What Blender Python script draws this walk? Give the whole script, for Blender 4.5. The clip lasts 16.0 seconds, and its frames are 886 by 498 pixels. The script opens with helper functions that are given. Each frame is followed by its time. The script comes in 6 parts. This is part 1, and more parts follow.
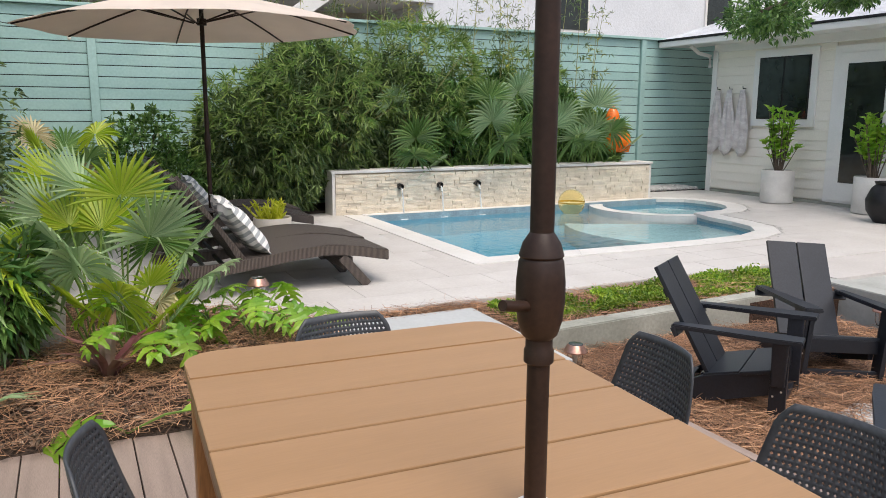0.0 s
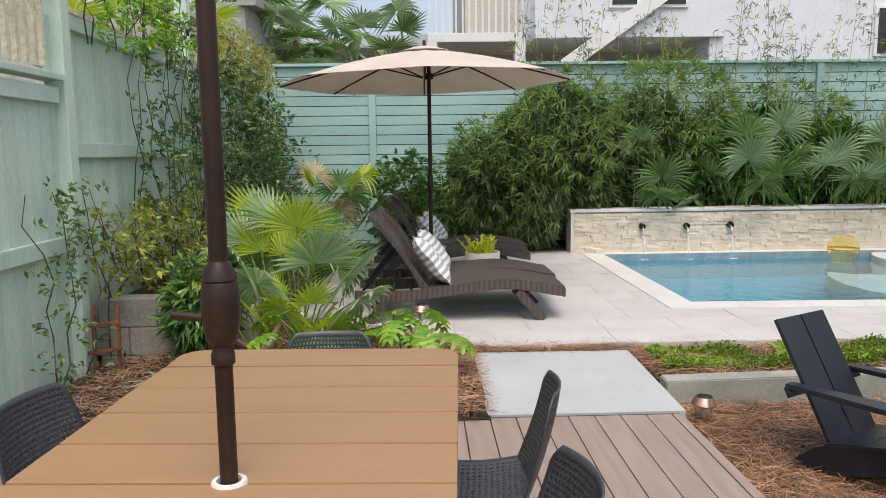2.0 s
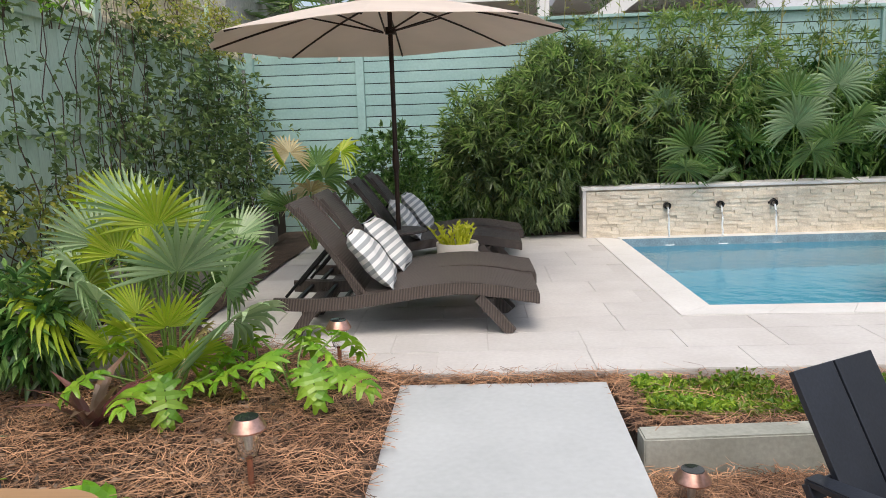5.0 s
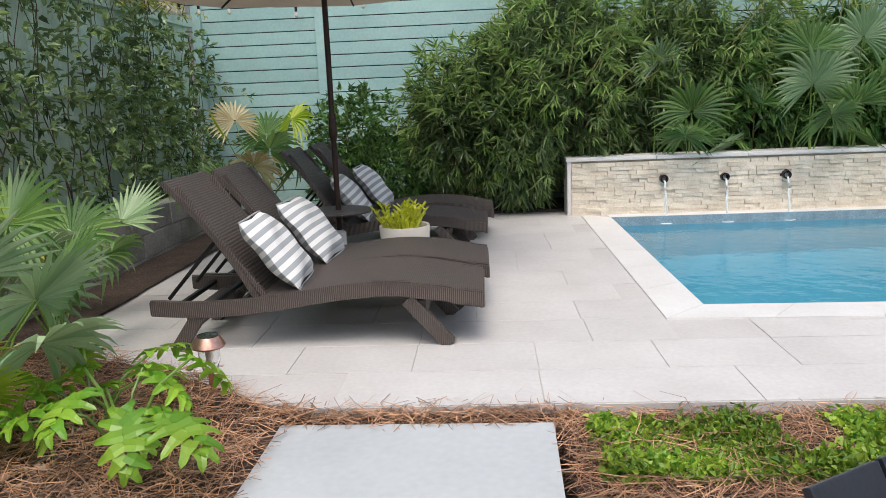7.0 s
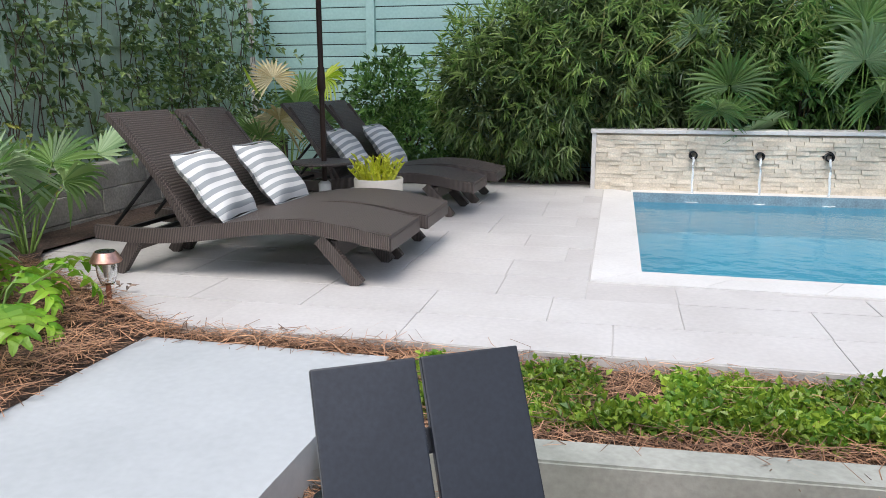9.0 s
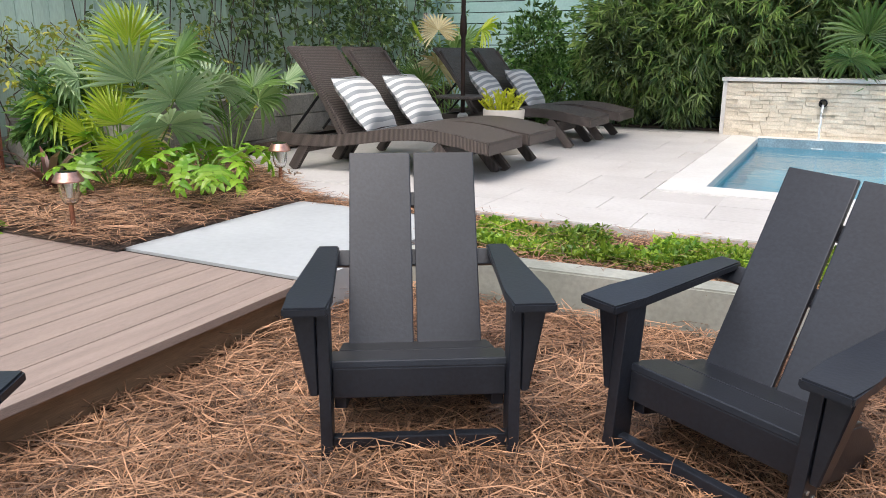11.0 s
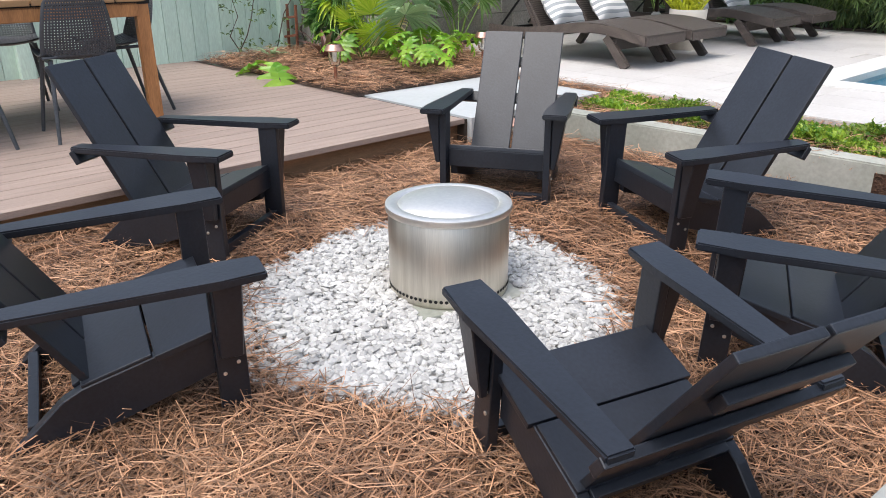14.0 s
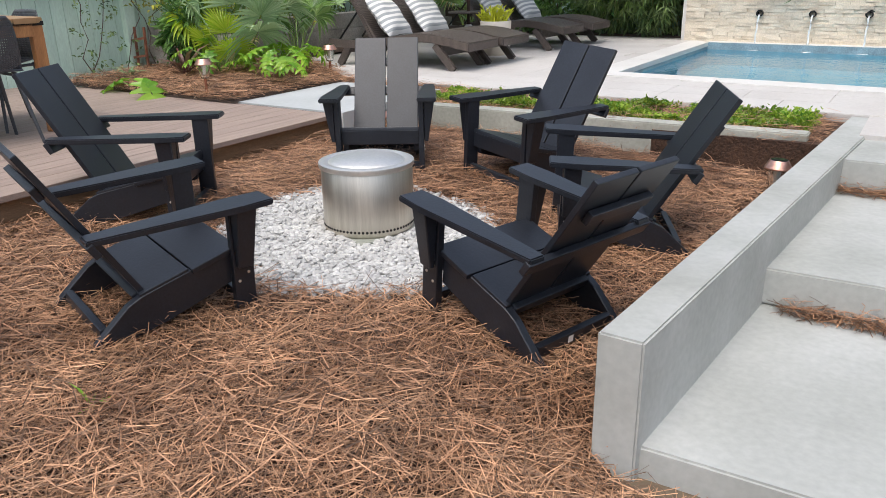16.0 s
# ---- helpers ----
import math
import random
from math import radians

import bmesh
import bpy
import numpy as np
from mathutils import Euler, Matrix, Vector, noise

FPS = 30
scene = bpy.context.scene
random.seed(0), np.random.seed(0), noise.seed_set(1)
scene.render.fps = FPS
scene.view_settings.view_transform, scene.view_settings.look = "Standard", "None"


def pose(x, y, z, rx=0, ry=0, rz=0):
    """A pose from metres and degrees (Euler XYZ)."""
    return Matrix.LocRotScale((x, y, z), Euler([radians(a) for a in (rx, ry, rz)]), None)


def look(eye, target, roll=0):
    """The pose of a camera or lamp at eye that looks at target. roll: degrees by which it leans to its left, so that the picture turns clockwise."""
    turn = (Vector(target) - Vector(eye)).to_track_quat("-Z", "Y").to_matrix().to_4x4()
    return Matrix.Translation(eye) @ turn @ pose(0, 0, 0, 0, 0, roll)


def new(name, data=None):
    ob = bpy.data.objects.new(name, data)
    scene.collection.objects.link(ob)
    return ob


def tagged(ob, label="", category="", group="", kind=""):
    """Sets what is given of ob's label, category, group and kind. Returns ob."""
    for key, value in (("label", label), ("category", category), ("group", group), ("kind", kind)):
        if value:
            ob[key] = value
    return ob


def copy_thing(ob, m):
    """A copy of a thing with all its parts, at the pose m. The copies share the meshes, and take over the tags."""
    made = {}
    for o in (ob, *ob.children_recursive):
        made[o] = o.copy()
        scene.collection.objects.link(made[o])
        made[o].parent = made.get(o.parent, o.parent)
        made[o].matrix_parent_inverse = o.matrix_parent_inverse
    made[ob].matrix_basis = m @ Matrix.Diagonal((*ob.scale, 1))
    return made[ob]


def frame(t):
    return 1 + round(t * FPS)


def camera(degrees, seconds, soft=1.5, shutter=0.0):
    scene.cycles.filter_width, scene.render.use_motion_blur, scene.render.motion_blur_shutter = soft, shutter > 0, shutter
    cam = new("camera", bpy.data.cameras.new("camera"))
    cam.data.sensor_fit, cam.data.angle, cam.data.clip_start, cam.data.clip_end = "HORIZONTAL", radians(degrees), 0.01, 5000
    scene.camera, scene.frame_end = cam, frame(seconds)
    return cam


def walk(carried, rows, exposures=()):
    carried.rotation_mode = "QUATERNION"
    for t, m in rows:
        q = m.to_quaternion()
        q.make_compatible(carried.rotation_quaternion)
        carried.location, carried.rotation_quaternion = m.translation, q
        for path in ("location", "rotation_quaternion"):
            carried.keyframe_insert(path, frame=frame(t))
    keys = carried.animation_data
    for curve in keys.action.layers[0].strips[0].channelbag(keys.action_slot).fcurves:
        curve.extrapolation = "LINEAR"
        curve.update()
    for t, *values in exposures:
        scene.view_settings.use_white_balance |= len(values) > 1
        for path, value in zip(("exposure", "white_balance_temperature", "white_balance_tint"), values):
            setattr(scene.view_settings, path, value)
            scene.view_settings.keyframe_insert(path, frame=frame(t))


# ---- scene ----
cam = camera(60.8, 16.0, soft=0.9)
PATH = [
    (0, (0.862, 0.653, 1.404), (1.736, 2.419, 1.06), 0.7),
    (0.5, (1.078, 0.432, 1.413), (1.684, 2.312, 1.101), 0.6),
    (1, (1.308, 0.281, 1.417), (1.683, 2.226, 1.136), 0.4),
    (1.5, (1.654, 0.162, 1.43), (1.846, 2.136, 1.169), 0.1),
    (2, (1.958, 0.095, 1.443), (2.019, 2.079, 1.193), -0.2),
    (2.5, (2.239, 0.12, 1.448), (2.212, 2.105, 1.205), -0.6),
    (3, (2.478, 0.268, 1.433), (2.407, 2.251, 1.184), -1.0),
    (3.5, (2.555, 0.456, 1.415), (2.47, 2.437, 1.15), -1.3),
    (4, (2.632, 0.767, 1.405), (2.545, 2.745, 1.121), -1.3),
    (6.5, (3.038, 2.345, 1.379), (2.953, 4.309, 1.013), -1.9),
    (7, (3.211, 2.552, 1.314), (3.096, 4.511, 0.924), -1.8),
    (7.5, (3.471, 2.68, 1.193), (3.29, 4.63, 0.788), -1.5),
    (8, (3.752, 2.805, 1.151), (3.469, 4.741, 0.734), -1.1),
    (10.5, (5.075, 1.97, 0.988), (4.347, 3.77, 0.509), 1.3),
    (11, (5.254, 1.744, 0.937), (4.366, 3.46, 0.422), 0.6),
    (11.5, (5.469, 1.557, 0.937), (4.465, 3.193, 0.376), 0.4),
    (12, (5.729, 1.402, 0.919), (4.619, 2.953, 0.316), 0.2),
    (12.5, (5.947, 1.207, 0.932), (4.747, 2.667, 0.277), 0.4),
    (13, (6.247, 1.126, 0.955), (4.948, 2.477, 0.257), 0.2),
    (13.5, (6.545, 1.001, 1.006), (5.193, 2.281, 0.277), 0.2),
    (14, (6.762, 0.807, 1.034), (5.4, 2.064, 0.282), -0.0),
    (14.5, (6.962, 0.599, 1.05), (5.653, 1.905, 0.289), -0.2),
    (15, (7.02, 0.295, 1.043), (5.812, 1.693, 0.279), -0.3),
    (15.5, (7.109, 0.01, 1.043), (6.012, 1.505, 0.293), -0.5),
    (16, (7.103, -0.237, 1.039), (6.093, 1.34, 0.336), -0.6),
]
LEVEL = Matrix.Translation((2.5, 0, 0)) @ Matrix.Rotation(radians(0.5), 4, "Y") @ Matrix.Translation((-2.5, 0, 0))
walk(cam, [(t, LEVEL @ look(eye, target, roll)) for t, eye, target, roll in PATH], exposures=[(0, -0.06, 6500, 10), (2.5, -0.13, 6500, 10), (4.2, -0.1, 6500, 10), (6.5, -0.06, 6380, 10), (8, -0.1, 5980, 9), (10.4, 0.15, 6200, 10), (11, 0.16, 6300, 10), (13, 0.22, 6150, 9), (14.2, 0.32, 6150, 9), (15, 0.17, 6250, 9), (16, 0.05, 6250, 9)])

# ---- daylight: bright overcast, sun veiled by cloud ----
world = bpy.data.worlds.new("sky")
scene.world = world
world.use_nodes = True
wn = world.node_tree.nodes
sky = wn.new("ShaderNodeTexSky")
sky.sky_type, sky.sun_disc = "NISHITA", False
sky.sun_elevation, sky.sun_rotation = radians(65.5), radians(176.6)
sky.air_density, sky.dust_density, sky.ozone_density = 1.0, 4.5, 0.7
veil = wn.new("ShaderNodeHueSaturation")
veil.inputs["Saturation"].default_value = 0.72
world.node_tree.links.new(sky.outputs[0], veil.inputs["Color"])
world.node_tree.links.new(veil.outputs[0], wn["Background"].inputs[0])
wn["Background"].inputs[1].default_value = 0.25
sun = new("sun", bpy.data.lights.new("sun", "SUN"))
sun.data.energy, sun.data.angle, sun.data.color = 0.9, radians(32), (1.0, 0.9, 0.78)
sun.matrix_world = look((0.3, -5.0, 11.0), (0, 0, 0))


# ---- materials ----
def nodes_of(name):
    m = bpy.data.materials.new(name)
    m.use_nodes = True
    t = m.node_tree
    return m, t.nodes, t.links, t.nodes["Principled BSDF"]


def mat(name, col, col2=None, rough=0.6, scale=4.0, fine=60.0, bump=0.15, metal=0.0, vary=0.12, rnd=0.0, island=0.0, stretch=(1, 1, 1), spec=0.5, fine_mix=0.25, dist=0.004):
    """Two scales of mottling over a base colour, with fine relief."""
    m, n, l, b = nodes_of(name)
    col2 = col2 or tuple(c * (1 - 2.2 * vary) for c in col)
    geo = n.new("ShaderNodeNewGeometry")
    mp = n.new("ShaderNodeMapping")
    mp.inputs["Scale"].default_value = stretch
    l.new(geo.outputs["Position"], mp.inputs["Vector"])
    big, small = n.new("ShaderNodeTexNoise"), n.new("ShaderNodeTexNoise")
    for tex, sc, dt in ((big, scale, 5), (small, fine, 3)):
        tex.inputs["Scale"].default_value, tex.inputs["Detail"].default_value = sc, dt
        l.new(mp.outputs[0], tex.inputs["Vector"])
    ramp = n.new("ShaderNodeMapRange")
    ramp.inputs["From Min"].default_value, ramp.inputs["From Max"].default_value = 0.3, 0.7
    l.new(big.outputs["Fac"], ramp.inputs["Value"])
    mix = n.new("ShaderNodeMix")
    mix.data_type = "RGBA"
    mix.inputs[6].default_value, mix.inputs[7].default_value = (*col2, 1), (*col, 1)
    l.new(ramp.outputs[0], mix.inputs[0])
    val = n.new("ShaderNodeMapRange")
    val.inputs["From Min"].default_value, val.inputs["From Max"].default_value = 0.25, 0.75
    val.inputs["To Min"].default_value, val.inputs["To Max"].default_value = 1 - fine_mix, 1 + fine_mix
    l.new(small.outputs["Fac"], val.inputs["Value"])
    last = val.outputs[0]
    for amount, source in ((rnd, "object"), (island, "island")):
        if amount:
            if source == "object":
                out = n.new("ShaderNodeObjectInfo").outputs["Random"]
            else:
                out = geo.outputs["Random Per Island"]
            r = n.new("ShaderNodeMapRange")
            r.inputs["To Min"].default_value, r.inputs["To Max"].default_value = 1 - amount, 1 + amount
            l.new(out, r.inputs["Value"])
            mul = n.new("ShaderNodeMath")
            mul.operation = "MULTIPLY"
            l.new(last, mul.inputs[0]), l.new(r.outputs[0], mul.inputs[1])
            last = mul.outputs[0]
    scaled = n.new("ShaderNodeVectorMath")
    scaled.operation = "SCALE"
    l.new(mix.outputs[2], scaled.inputs[0]), l.new(last, scaled.inputs["Scale"])
    l.new(scaled.outputs[0], b.inputs["Base Color"])
    b.inputs["Roughness"].default_value, b.inputs["Metallic"].default_value = rough, metal
    b.inputs["Specular IOR Level"].default_value = spec
    if bump:
        bp = n.new("ShaderNodeBump")
        bp.inputs["Strength"].default_value, bp.inputs["Distance"].default_value = bump, dist
        l.new(small.outputs["Fac"], bp.inputs["Height"])
        l.new(bp.outputs[0], b.inputs["Normal"])
    return m


def leafy(name, col, col2, rough=0.45, through_light=0.3, spread=0.35):
    """Leaf surface: colour differs leaf by leaf, light passes through."""
    m, n, l, b = nodes_of(name)
    geo = n.new("ShaderNodeNewGeometry")
    mix = n.new("ShaderNodeMix")
    mix.data_type = "RGBA"
    mix.inputs[6].default_value, mix.inputs[7].default_value = (*col, 1), (*col2, 1)
    l.new(geo.outputs["Random Per Island"], mix.inputs[0])
    tex = n.new("ShaderNodeTexNoise")
    tex.inputs["Scale"].default_value = 2.5
    l.new(geo.outputs["Position"], tex.inputs["Vector"])
    val = n.new("ShaderNodeMapRange")
    val.inputs["From Min"].default_value, val.inputs["From Max"].default_value = 0.3, 0.7
    val.inputs["To Min"].default_value, val.inputs["To Max"].default_value = 1 - spread, 1 + spread
    l.new(tex.outputs["Fac"], val.inputs["Value"])
    sc = n.new("ShaderNodeVectorMath")
    sc.operation = "SCALE"
    l.new(mix.outputs[2], sc.inputs[0]), l.new(val.outputs[0], sc.inputs["Scale"])
    l.new(sc.outputs[0], b.inputs["Base Color"])
    b.inputs["Roughness"].default_value = rough
    tr = n.new("ShaderNodeBsdfTranslucent")
    l.new(sc.outputs[0], tr.inputs["Color"])
    ms = n.new("ShaderNodeMixShader")
    ms.inputs[0].default_value = through_light
    l.new(b.outputs[0], ms.inputs[1]), l.new(tr.outputs[0], ms.inputs[2])
    l.new(ms.outputs[0], n["Material Output"].inputs["Surface"])
    return m


def wicker():
    m, n, l, b = nodes_of("brown wicker")
    geo = n.new("ShaderNodeNewGeometry")
    w1, w2 = n.new("ShaderNodeTexWave"), n.new("ShaderNodeTexWave")
    w1.bands_direction, w2.bands_direction = "X", "Y"
    for w in (w1, w2):
        w.inputs["Scale"].default_value = 30
        w.inputs["Distortion"].default_value = 0.6
        l.new(geo.outputs["Position"], w.inputs["Vector"])
    mul = n.new("ShaderNodeMath")
    mul.operation = "MULTIPLY"
    l.new(w1.outputs["Fac"], mul.inputs[0]), l.new(w2.outputs["Fac"], mul.inputs[1])
    mix = n.new("ShaderNodeMix")
    mix.data_type = "RGBA"
    mix.inputs[6].default_value, mix.inputs[7].default_value = (0.045, 0.035, 0.03, 1), (0.17, 0.135, 0.115, 1)
    l.new(mul.outputs[0], mix.inputs[0])
    l.new(mix.outputs[2], b.inputs["Base Color"])
    bp = n.new("ShaderNodeBump")
    bp.inputs["Strength"].default_value, bp.inputs["Distance"].default_value = 0.7, 0.006
    l.new(mul.outputs[0], bp.inputs["Height"])
    l.new(bp.outputs[0], b.inputs["Normal"])
    b.inputs["Roughness"].default_value = 0.5
    return m


def striped():
    m, n, l, b = nodes_of("striped cushion cloth")
    tc = n.new("ShaderNodeTexCoord")
    w = n.new("ShaderNodeTexWave")
    w.bands_direction = "X"
    w.inputs["Scale"].default_value, w.inputs["Distortion"].default_value = 5.2, 0.25
    l.new(tc.outputs["Object"], w.inputs["Vector"])
    r = n.new("ShaderNodeValToRGB")
    r.color_ramp.elements[0].position, r.color_ramp.elements[1].position = 0.46, 0.54
    r.color_ramp.elements[0].color, r.color_ramp.elements[1].color = (0.35, 0.37, 0.37, 1), (0.74, 0.73, 0.7, 1)
    l.new(w.outputs["Fac"], r.inputs[0])
    l.new(r.outputs[0], b.inputs["Base Color"])
    f = n.new("ShaderNodeTexNoise")
    f.inputs["Scale"].default_value = 90
    l.new(tc.outputs["Object"], f.inputs["Vector"])
    bp = n.new("ShaderNodeBump")
    bp.inputs["Strength"].default_value, bp.inputs["Distance"].default_value = 0.25, 0.004
    l.new(f.outputs["Fac"], bp.inputs["Height"])
    l.new(bp.outputs[0], b.inputs["Normal"])
    b.inputs["Roughness"].default_value = 0.9
    return m


def glassy(name, col, rough, ior, bump=0.0, scale=3.0, trans=1.0):
    m, n, l, b = nodes_of(name)
    b.inputs["Base Color"].default_value = (*col, 1)
    b.inputs["Roughness"].default_value, b.inputs["IOR"].default_value = rough, ior
    b.inputs["Transmission Weight"].default_value = trans
    if bump:
        geo, tex, bp = n.new("ShaderNodeNewGeometry"), n.new("ShaderNodeTexNoise"), n.new("ShaderNodeBump")
        tex.inputs["Scale"].default_value, tex.inputs["Detail"].default_value = scale, 3
        l.new(geo.outputs["Position"], tex.inputs["Vector"])
        bp.inputs["Strength"].default_value, bp.inputs["Distance"].default_value = bump, 0.03
        l.new(tex.outputs["Fac"], bp.inputs["Height"])
        l.new(bp.outputs[0], b.inputs["Normal"])
    return m


STRAW_SOIL = mat("pine straw litter", (0.085, 0.043, 0.024), (0.03, 0.015, 0.009), 0.95, 3, 70, 0.8, fine_mix=0.5, dist=0.02)
STRAW = mat("pine needles", (0.43, 0.245, 0.137), (0.21, 0.107, 0.056), 0.6, 2.5, 20, 0, island=0.8)
MULCH = mat("bark mulch", (0.085, 0.055, 0.038), (0.03, 0.018, 0.012), 0.95, 5, 45, 0.9, fine_mix=0.6, dist=0.03)
EARTH = mat("ground soil", (0.16, 0.12, 0.08), None, 0.95, 0.8, 12, 0.6)
TRAVERTINE = mat("pale travertine paving", (0.57, 0.55, 0.525), (0.5, 0.475, 0.45), 0.55, 2.2, 40, 0.12, rnd=0.03, fine_mix=0.06)
GROUT = mat("paving joints", (0.53, 0.505, 0.48), (0.47, 0.445, 0.42), 0.6, 2.2, 40, 0.12, fine_mix=0.06)
COPING = mat("white coping stone", (0.7, 0.685, 0.66), (0.62, 0.6, 0.57), 0.5, 2.5, 50, 0.1, rnd=0.03, fine_mix=0.05)
CONCRETE = mat("smooth grey concrete", (0.44, 0.45, 0.43), (0.32, 0.33, 0.305), 0.65, 2.0, 35, 0.15, fine_mix=0.08)
SLAB = mat("pale trowelled concrete", (0.48, 0.5, 0.5), (0.41, 0.43, 0.43), 0.6, 1.6, 30, 0.1, fine_mix=0.05)
CONCRETE_RAW = mat("weathered concrete", (0.42, 0.42, 0.37), (0.24, 0.25, 0.21), 0.85, 2.2, 45, 0.35, fine_mix=0.12)
BLOCK = mat("weathered concrete block", (0.36, 0.34, 0.3), (0.19, 0.18, 0.16), 0.95, 3, 55, 0.6, rnd=0.12)
DECK = mat("weathered deck boards", (0.34, 0.26, 0.215), (0.26, 0.2, 0.168), 0.7, 3, 60, 0.35, rnd=0.05, stretch=(8, 0.6, 8), fine_mix=0.15)
FASCIA = mat("brown deck edge boards", (0.33, 0.2, 0.11), (0.19, 0.115, 0.06), 0.65, 2.5, 50, 0.35, stretch=(8, 0.5, 10), rnd=0.06)
TABLE = mat("tan tabletop boards", (0.365, 0.213, 0.102), (0.325, 0.188, 0.087), 0.42, 2, 30, 0.06, rnd=0.03, stretch=(0.5, 6, 6), fine_mix=0.05)
TABLE_LEG = mat("caramel wooden legs", (0.44, 0.2, 0.07), (0.3, 0.13, 0.045), 0.5, 3, 40, 0.1, stretch=(6, 6, 0.6))
BLACK = mat("black recycled plastic lumber", (0.0165, 0.0195, 0.0265), (0.0105, 0.0125, 0.0175), 0.37, 5, 90, 0.12, rnd=0.08, fine_mix=0.25, spec=0.5)
CHAIR_PLASTIC = mat("charcoal perforated plastic", (0.055, 0.06, 0.068), (0.042, 0.046, 0.052), 0.4, 5, 80, 0.05)
BRONZE = mat("dark bronze pole", (0.04, 0.021, 0.014), (0.022, 0.012, 0.009), 0.45, 6, 90, 0.05, spec=0.3)
TEAL = mat("teal painted fence boards", (0.38, 0.555, 0.515), (0.3, 0.475, 0.45), 0.6, 1.5, 30, 0.2, rnd=0.06, fine_mix=0.08)
MINT = mat("mint painted fence boards", (0.57, 0.7, 0.58), (0.47, 0.61, 0.51), 0.65, 1.6, 30, 0.25, rnd=0.07, stretch=(3, 3, 0.7), fine_mix=0.1)
CREAM = mat("cream painted railing", (0.7, 0.64, 0.46), None, 0.6, 3, 40, 0.1)
STONE = mat("stacked ledger stone", (0.74, 0.67, 0.55), (0.58, 0.51, 0.4), 0.85, 5, 60, 0.6, rnd=0.07, island=0.06, fine_mix=0.15)
LINER = mat("aqua pool plaster", (0.085, 0.335, 0.46), (0.06, 0.29, 0.42), 0.7, 1.2, 20, 0.1, fine_mix=0.05)
LINER_PALE = mat("pale pool plaster", (0.36, 0.56, 0.6), None, 0.7, 1.2, 20, 0.1)
WATER = glassy("pool water", (0.9, 0.99, 1.0), 0.04, 1.22, 0.3, 6)
STREAM = glassy("falling water", (0.9, 0.95, 0.97), 0.15, 1.33, 0.5, 40, 0.45)
TILEBLUE = mat("grey blue waterline tile", (0.3, 0.42, 0.48), None, 0.3, 8, 60, 0.1, rnd=0.2)
STEEL = mat("brushed stainless steel", (0.72, 0.68, 0.6), (0.6, 0.56, 0.48), 0.42, 3, 60, 0.06, metal=1.0, stretch=(14, 14, 0.25), fine_mix=0.12)
STEEL_LID = mat("bright stainless lid", (0.84, 0.81, 0.75), (0.78, 0.75, 0.69), 0.45, 2, 60, 0.03, metal=1.0, fine_mix=0.05)
# near-black that paints the darkness inside vent holes and tabletop seams
GAP_SHADE = mat("dark vent holes", (0.012, 0.011, 0.01), None, 0.9, 5, 30, 0)
PEBBLE = mat("white marble pebbles", (0.5, 0.495, 0.475), (0.4, 0.395, 0.38), 0.65, 9, 60, 0.2, island=0.22, fine_mix=0.08)
COPPER = mat("copper lamp cap", (0.6, 0.36, 0.28), (0.45, 0.25, 0.19), 0.32, 6, 50, 0.05, metal=0.9)
CLEAR = glassy("clear lamp glass", (0.93, 0.95, 0.96), 0.06, 1.45)
WICKER = wicker()
STRIPE = striped()
DARKMETAL = mat("black metal", (0.02, 0.02, 0.021), None, 0.45, 5, 60, 0.05, metal=0.5)
POT = mat("cream ceramic planter", (0.72, 0.66, 0.56), (0.64, 0.58, 0.49), 0.5, 4, 60, 0.06, fine_mix=0.04)
BLOCK_POT = mat("pale weathered pot", (0.55, 0.53, 0.47), (0.38, 0.36, 0.31), 0.85, 4, 45, 0.3)
WHITEPOT = mat("white planter", (0.78, 0.76, 0.72), None, 0.5, 3, 50, 0.06, fine_mix=0.04)
SIDING = mat("white lap siding", (0.84, 0.8, 0.72), (0.8, 0.76, 0.67), 0.6, 1.5, 40, 0.08, rnd=0.03, fine_mix=0.04)
WHITE = mat("white painted trim", (0.8, 0.79, 0.76), None, 0.5, 2, 50, 0.05, vary=0.03, fine_mix=0.03)
ROOF = mat("pale metal roof", (0.6, 0.62, 0.64), None, 0.5, 2, 30, 0.1)
DARKGLASS = mat("dark window glass", (0.02, 0.026, 0.026), (0.012, 0.015, 0.015), 0.06, 1.5, 8, 0, fine_mix=0.3)
WHITEBRICK = mat("white painted brick", (0.75, 0.77, 0.8), (0.68, 0.7, 0.73), 0.8, 1.2, 25, 0.5, fine_mix=0.06, dist=0.02)
GREYBLOCK = mat("grey neighbouring wall", (0.45, 0.45, 0.42), (0.36, 0.36, 0.33), 0.85, 1, 18, 0.4)
BEIGE = mat("beige stucco", (0.6, 0.56, 0.48), None, 0.85, 1, 25, 0.3)
TOWEL = mat("grey striped towel cloth", (0.72, 0.68, 0.66), (0.5, 0.45, 0.45), 0.95, 6, 80, 0.4, stretch=(1, 1, 2.2))
ORANGE = mat("orange glazed sculpture", (0.85, 0.2, 0.02), (0.7, 0.13, 0.01), 0.25, 4, 30, 0.05)
AMBER = glassy("amber glass float", (1.0, 0.9, 0.5), 0.05, 1.06, 0.4, 30)
BAMBOO = leafy("bamboo leaves", (0.03, 0.08, 0.022), (0.23, 0.31, 0.11), 0.34, 0.2, 0.45)
BAMBOO_TIP = leafy("young bamboo leaves", (0.1, 0.21, 0.04), (0.33, 0.43, 0.13), 0.34, 0.34, 0.3)
SHRUB = leafy("shrub leaves", (0.03, 0.1, 0.022), (0.2, 0.34, 0.09), 0.3, 0.25, 0.4)
VINE = leafy("vine leaves", (0.045, 0.1, 0.035), (0.28, 0.38, 0.13), 0.36, 0.36, 0.4)
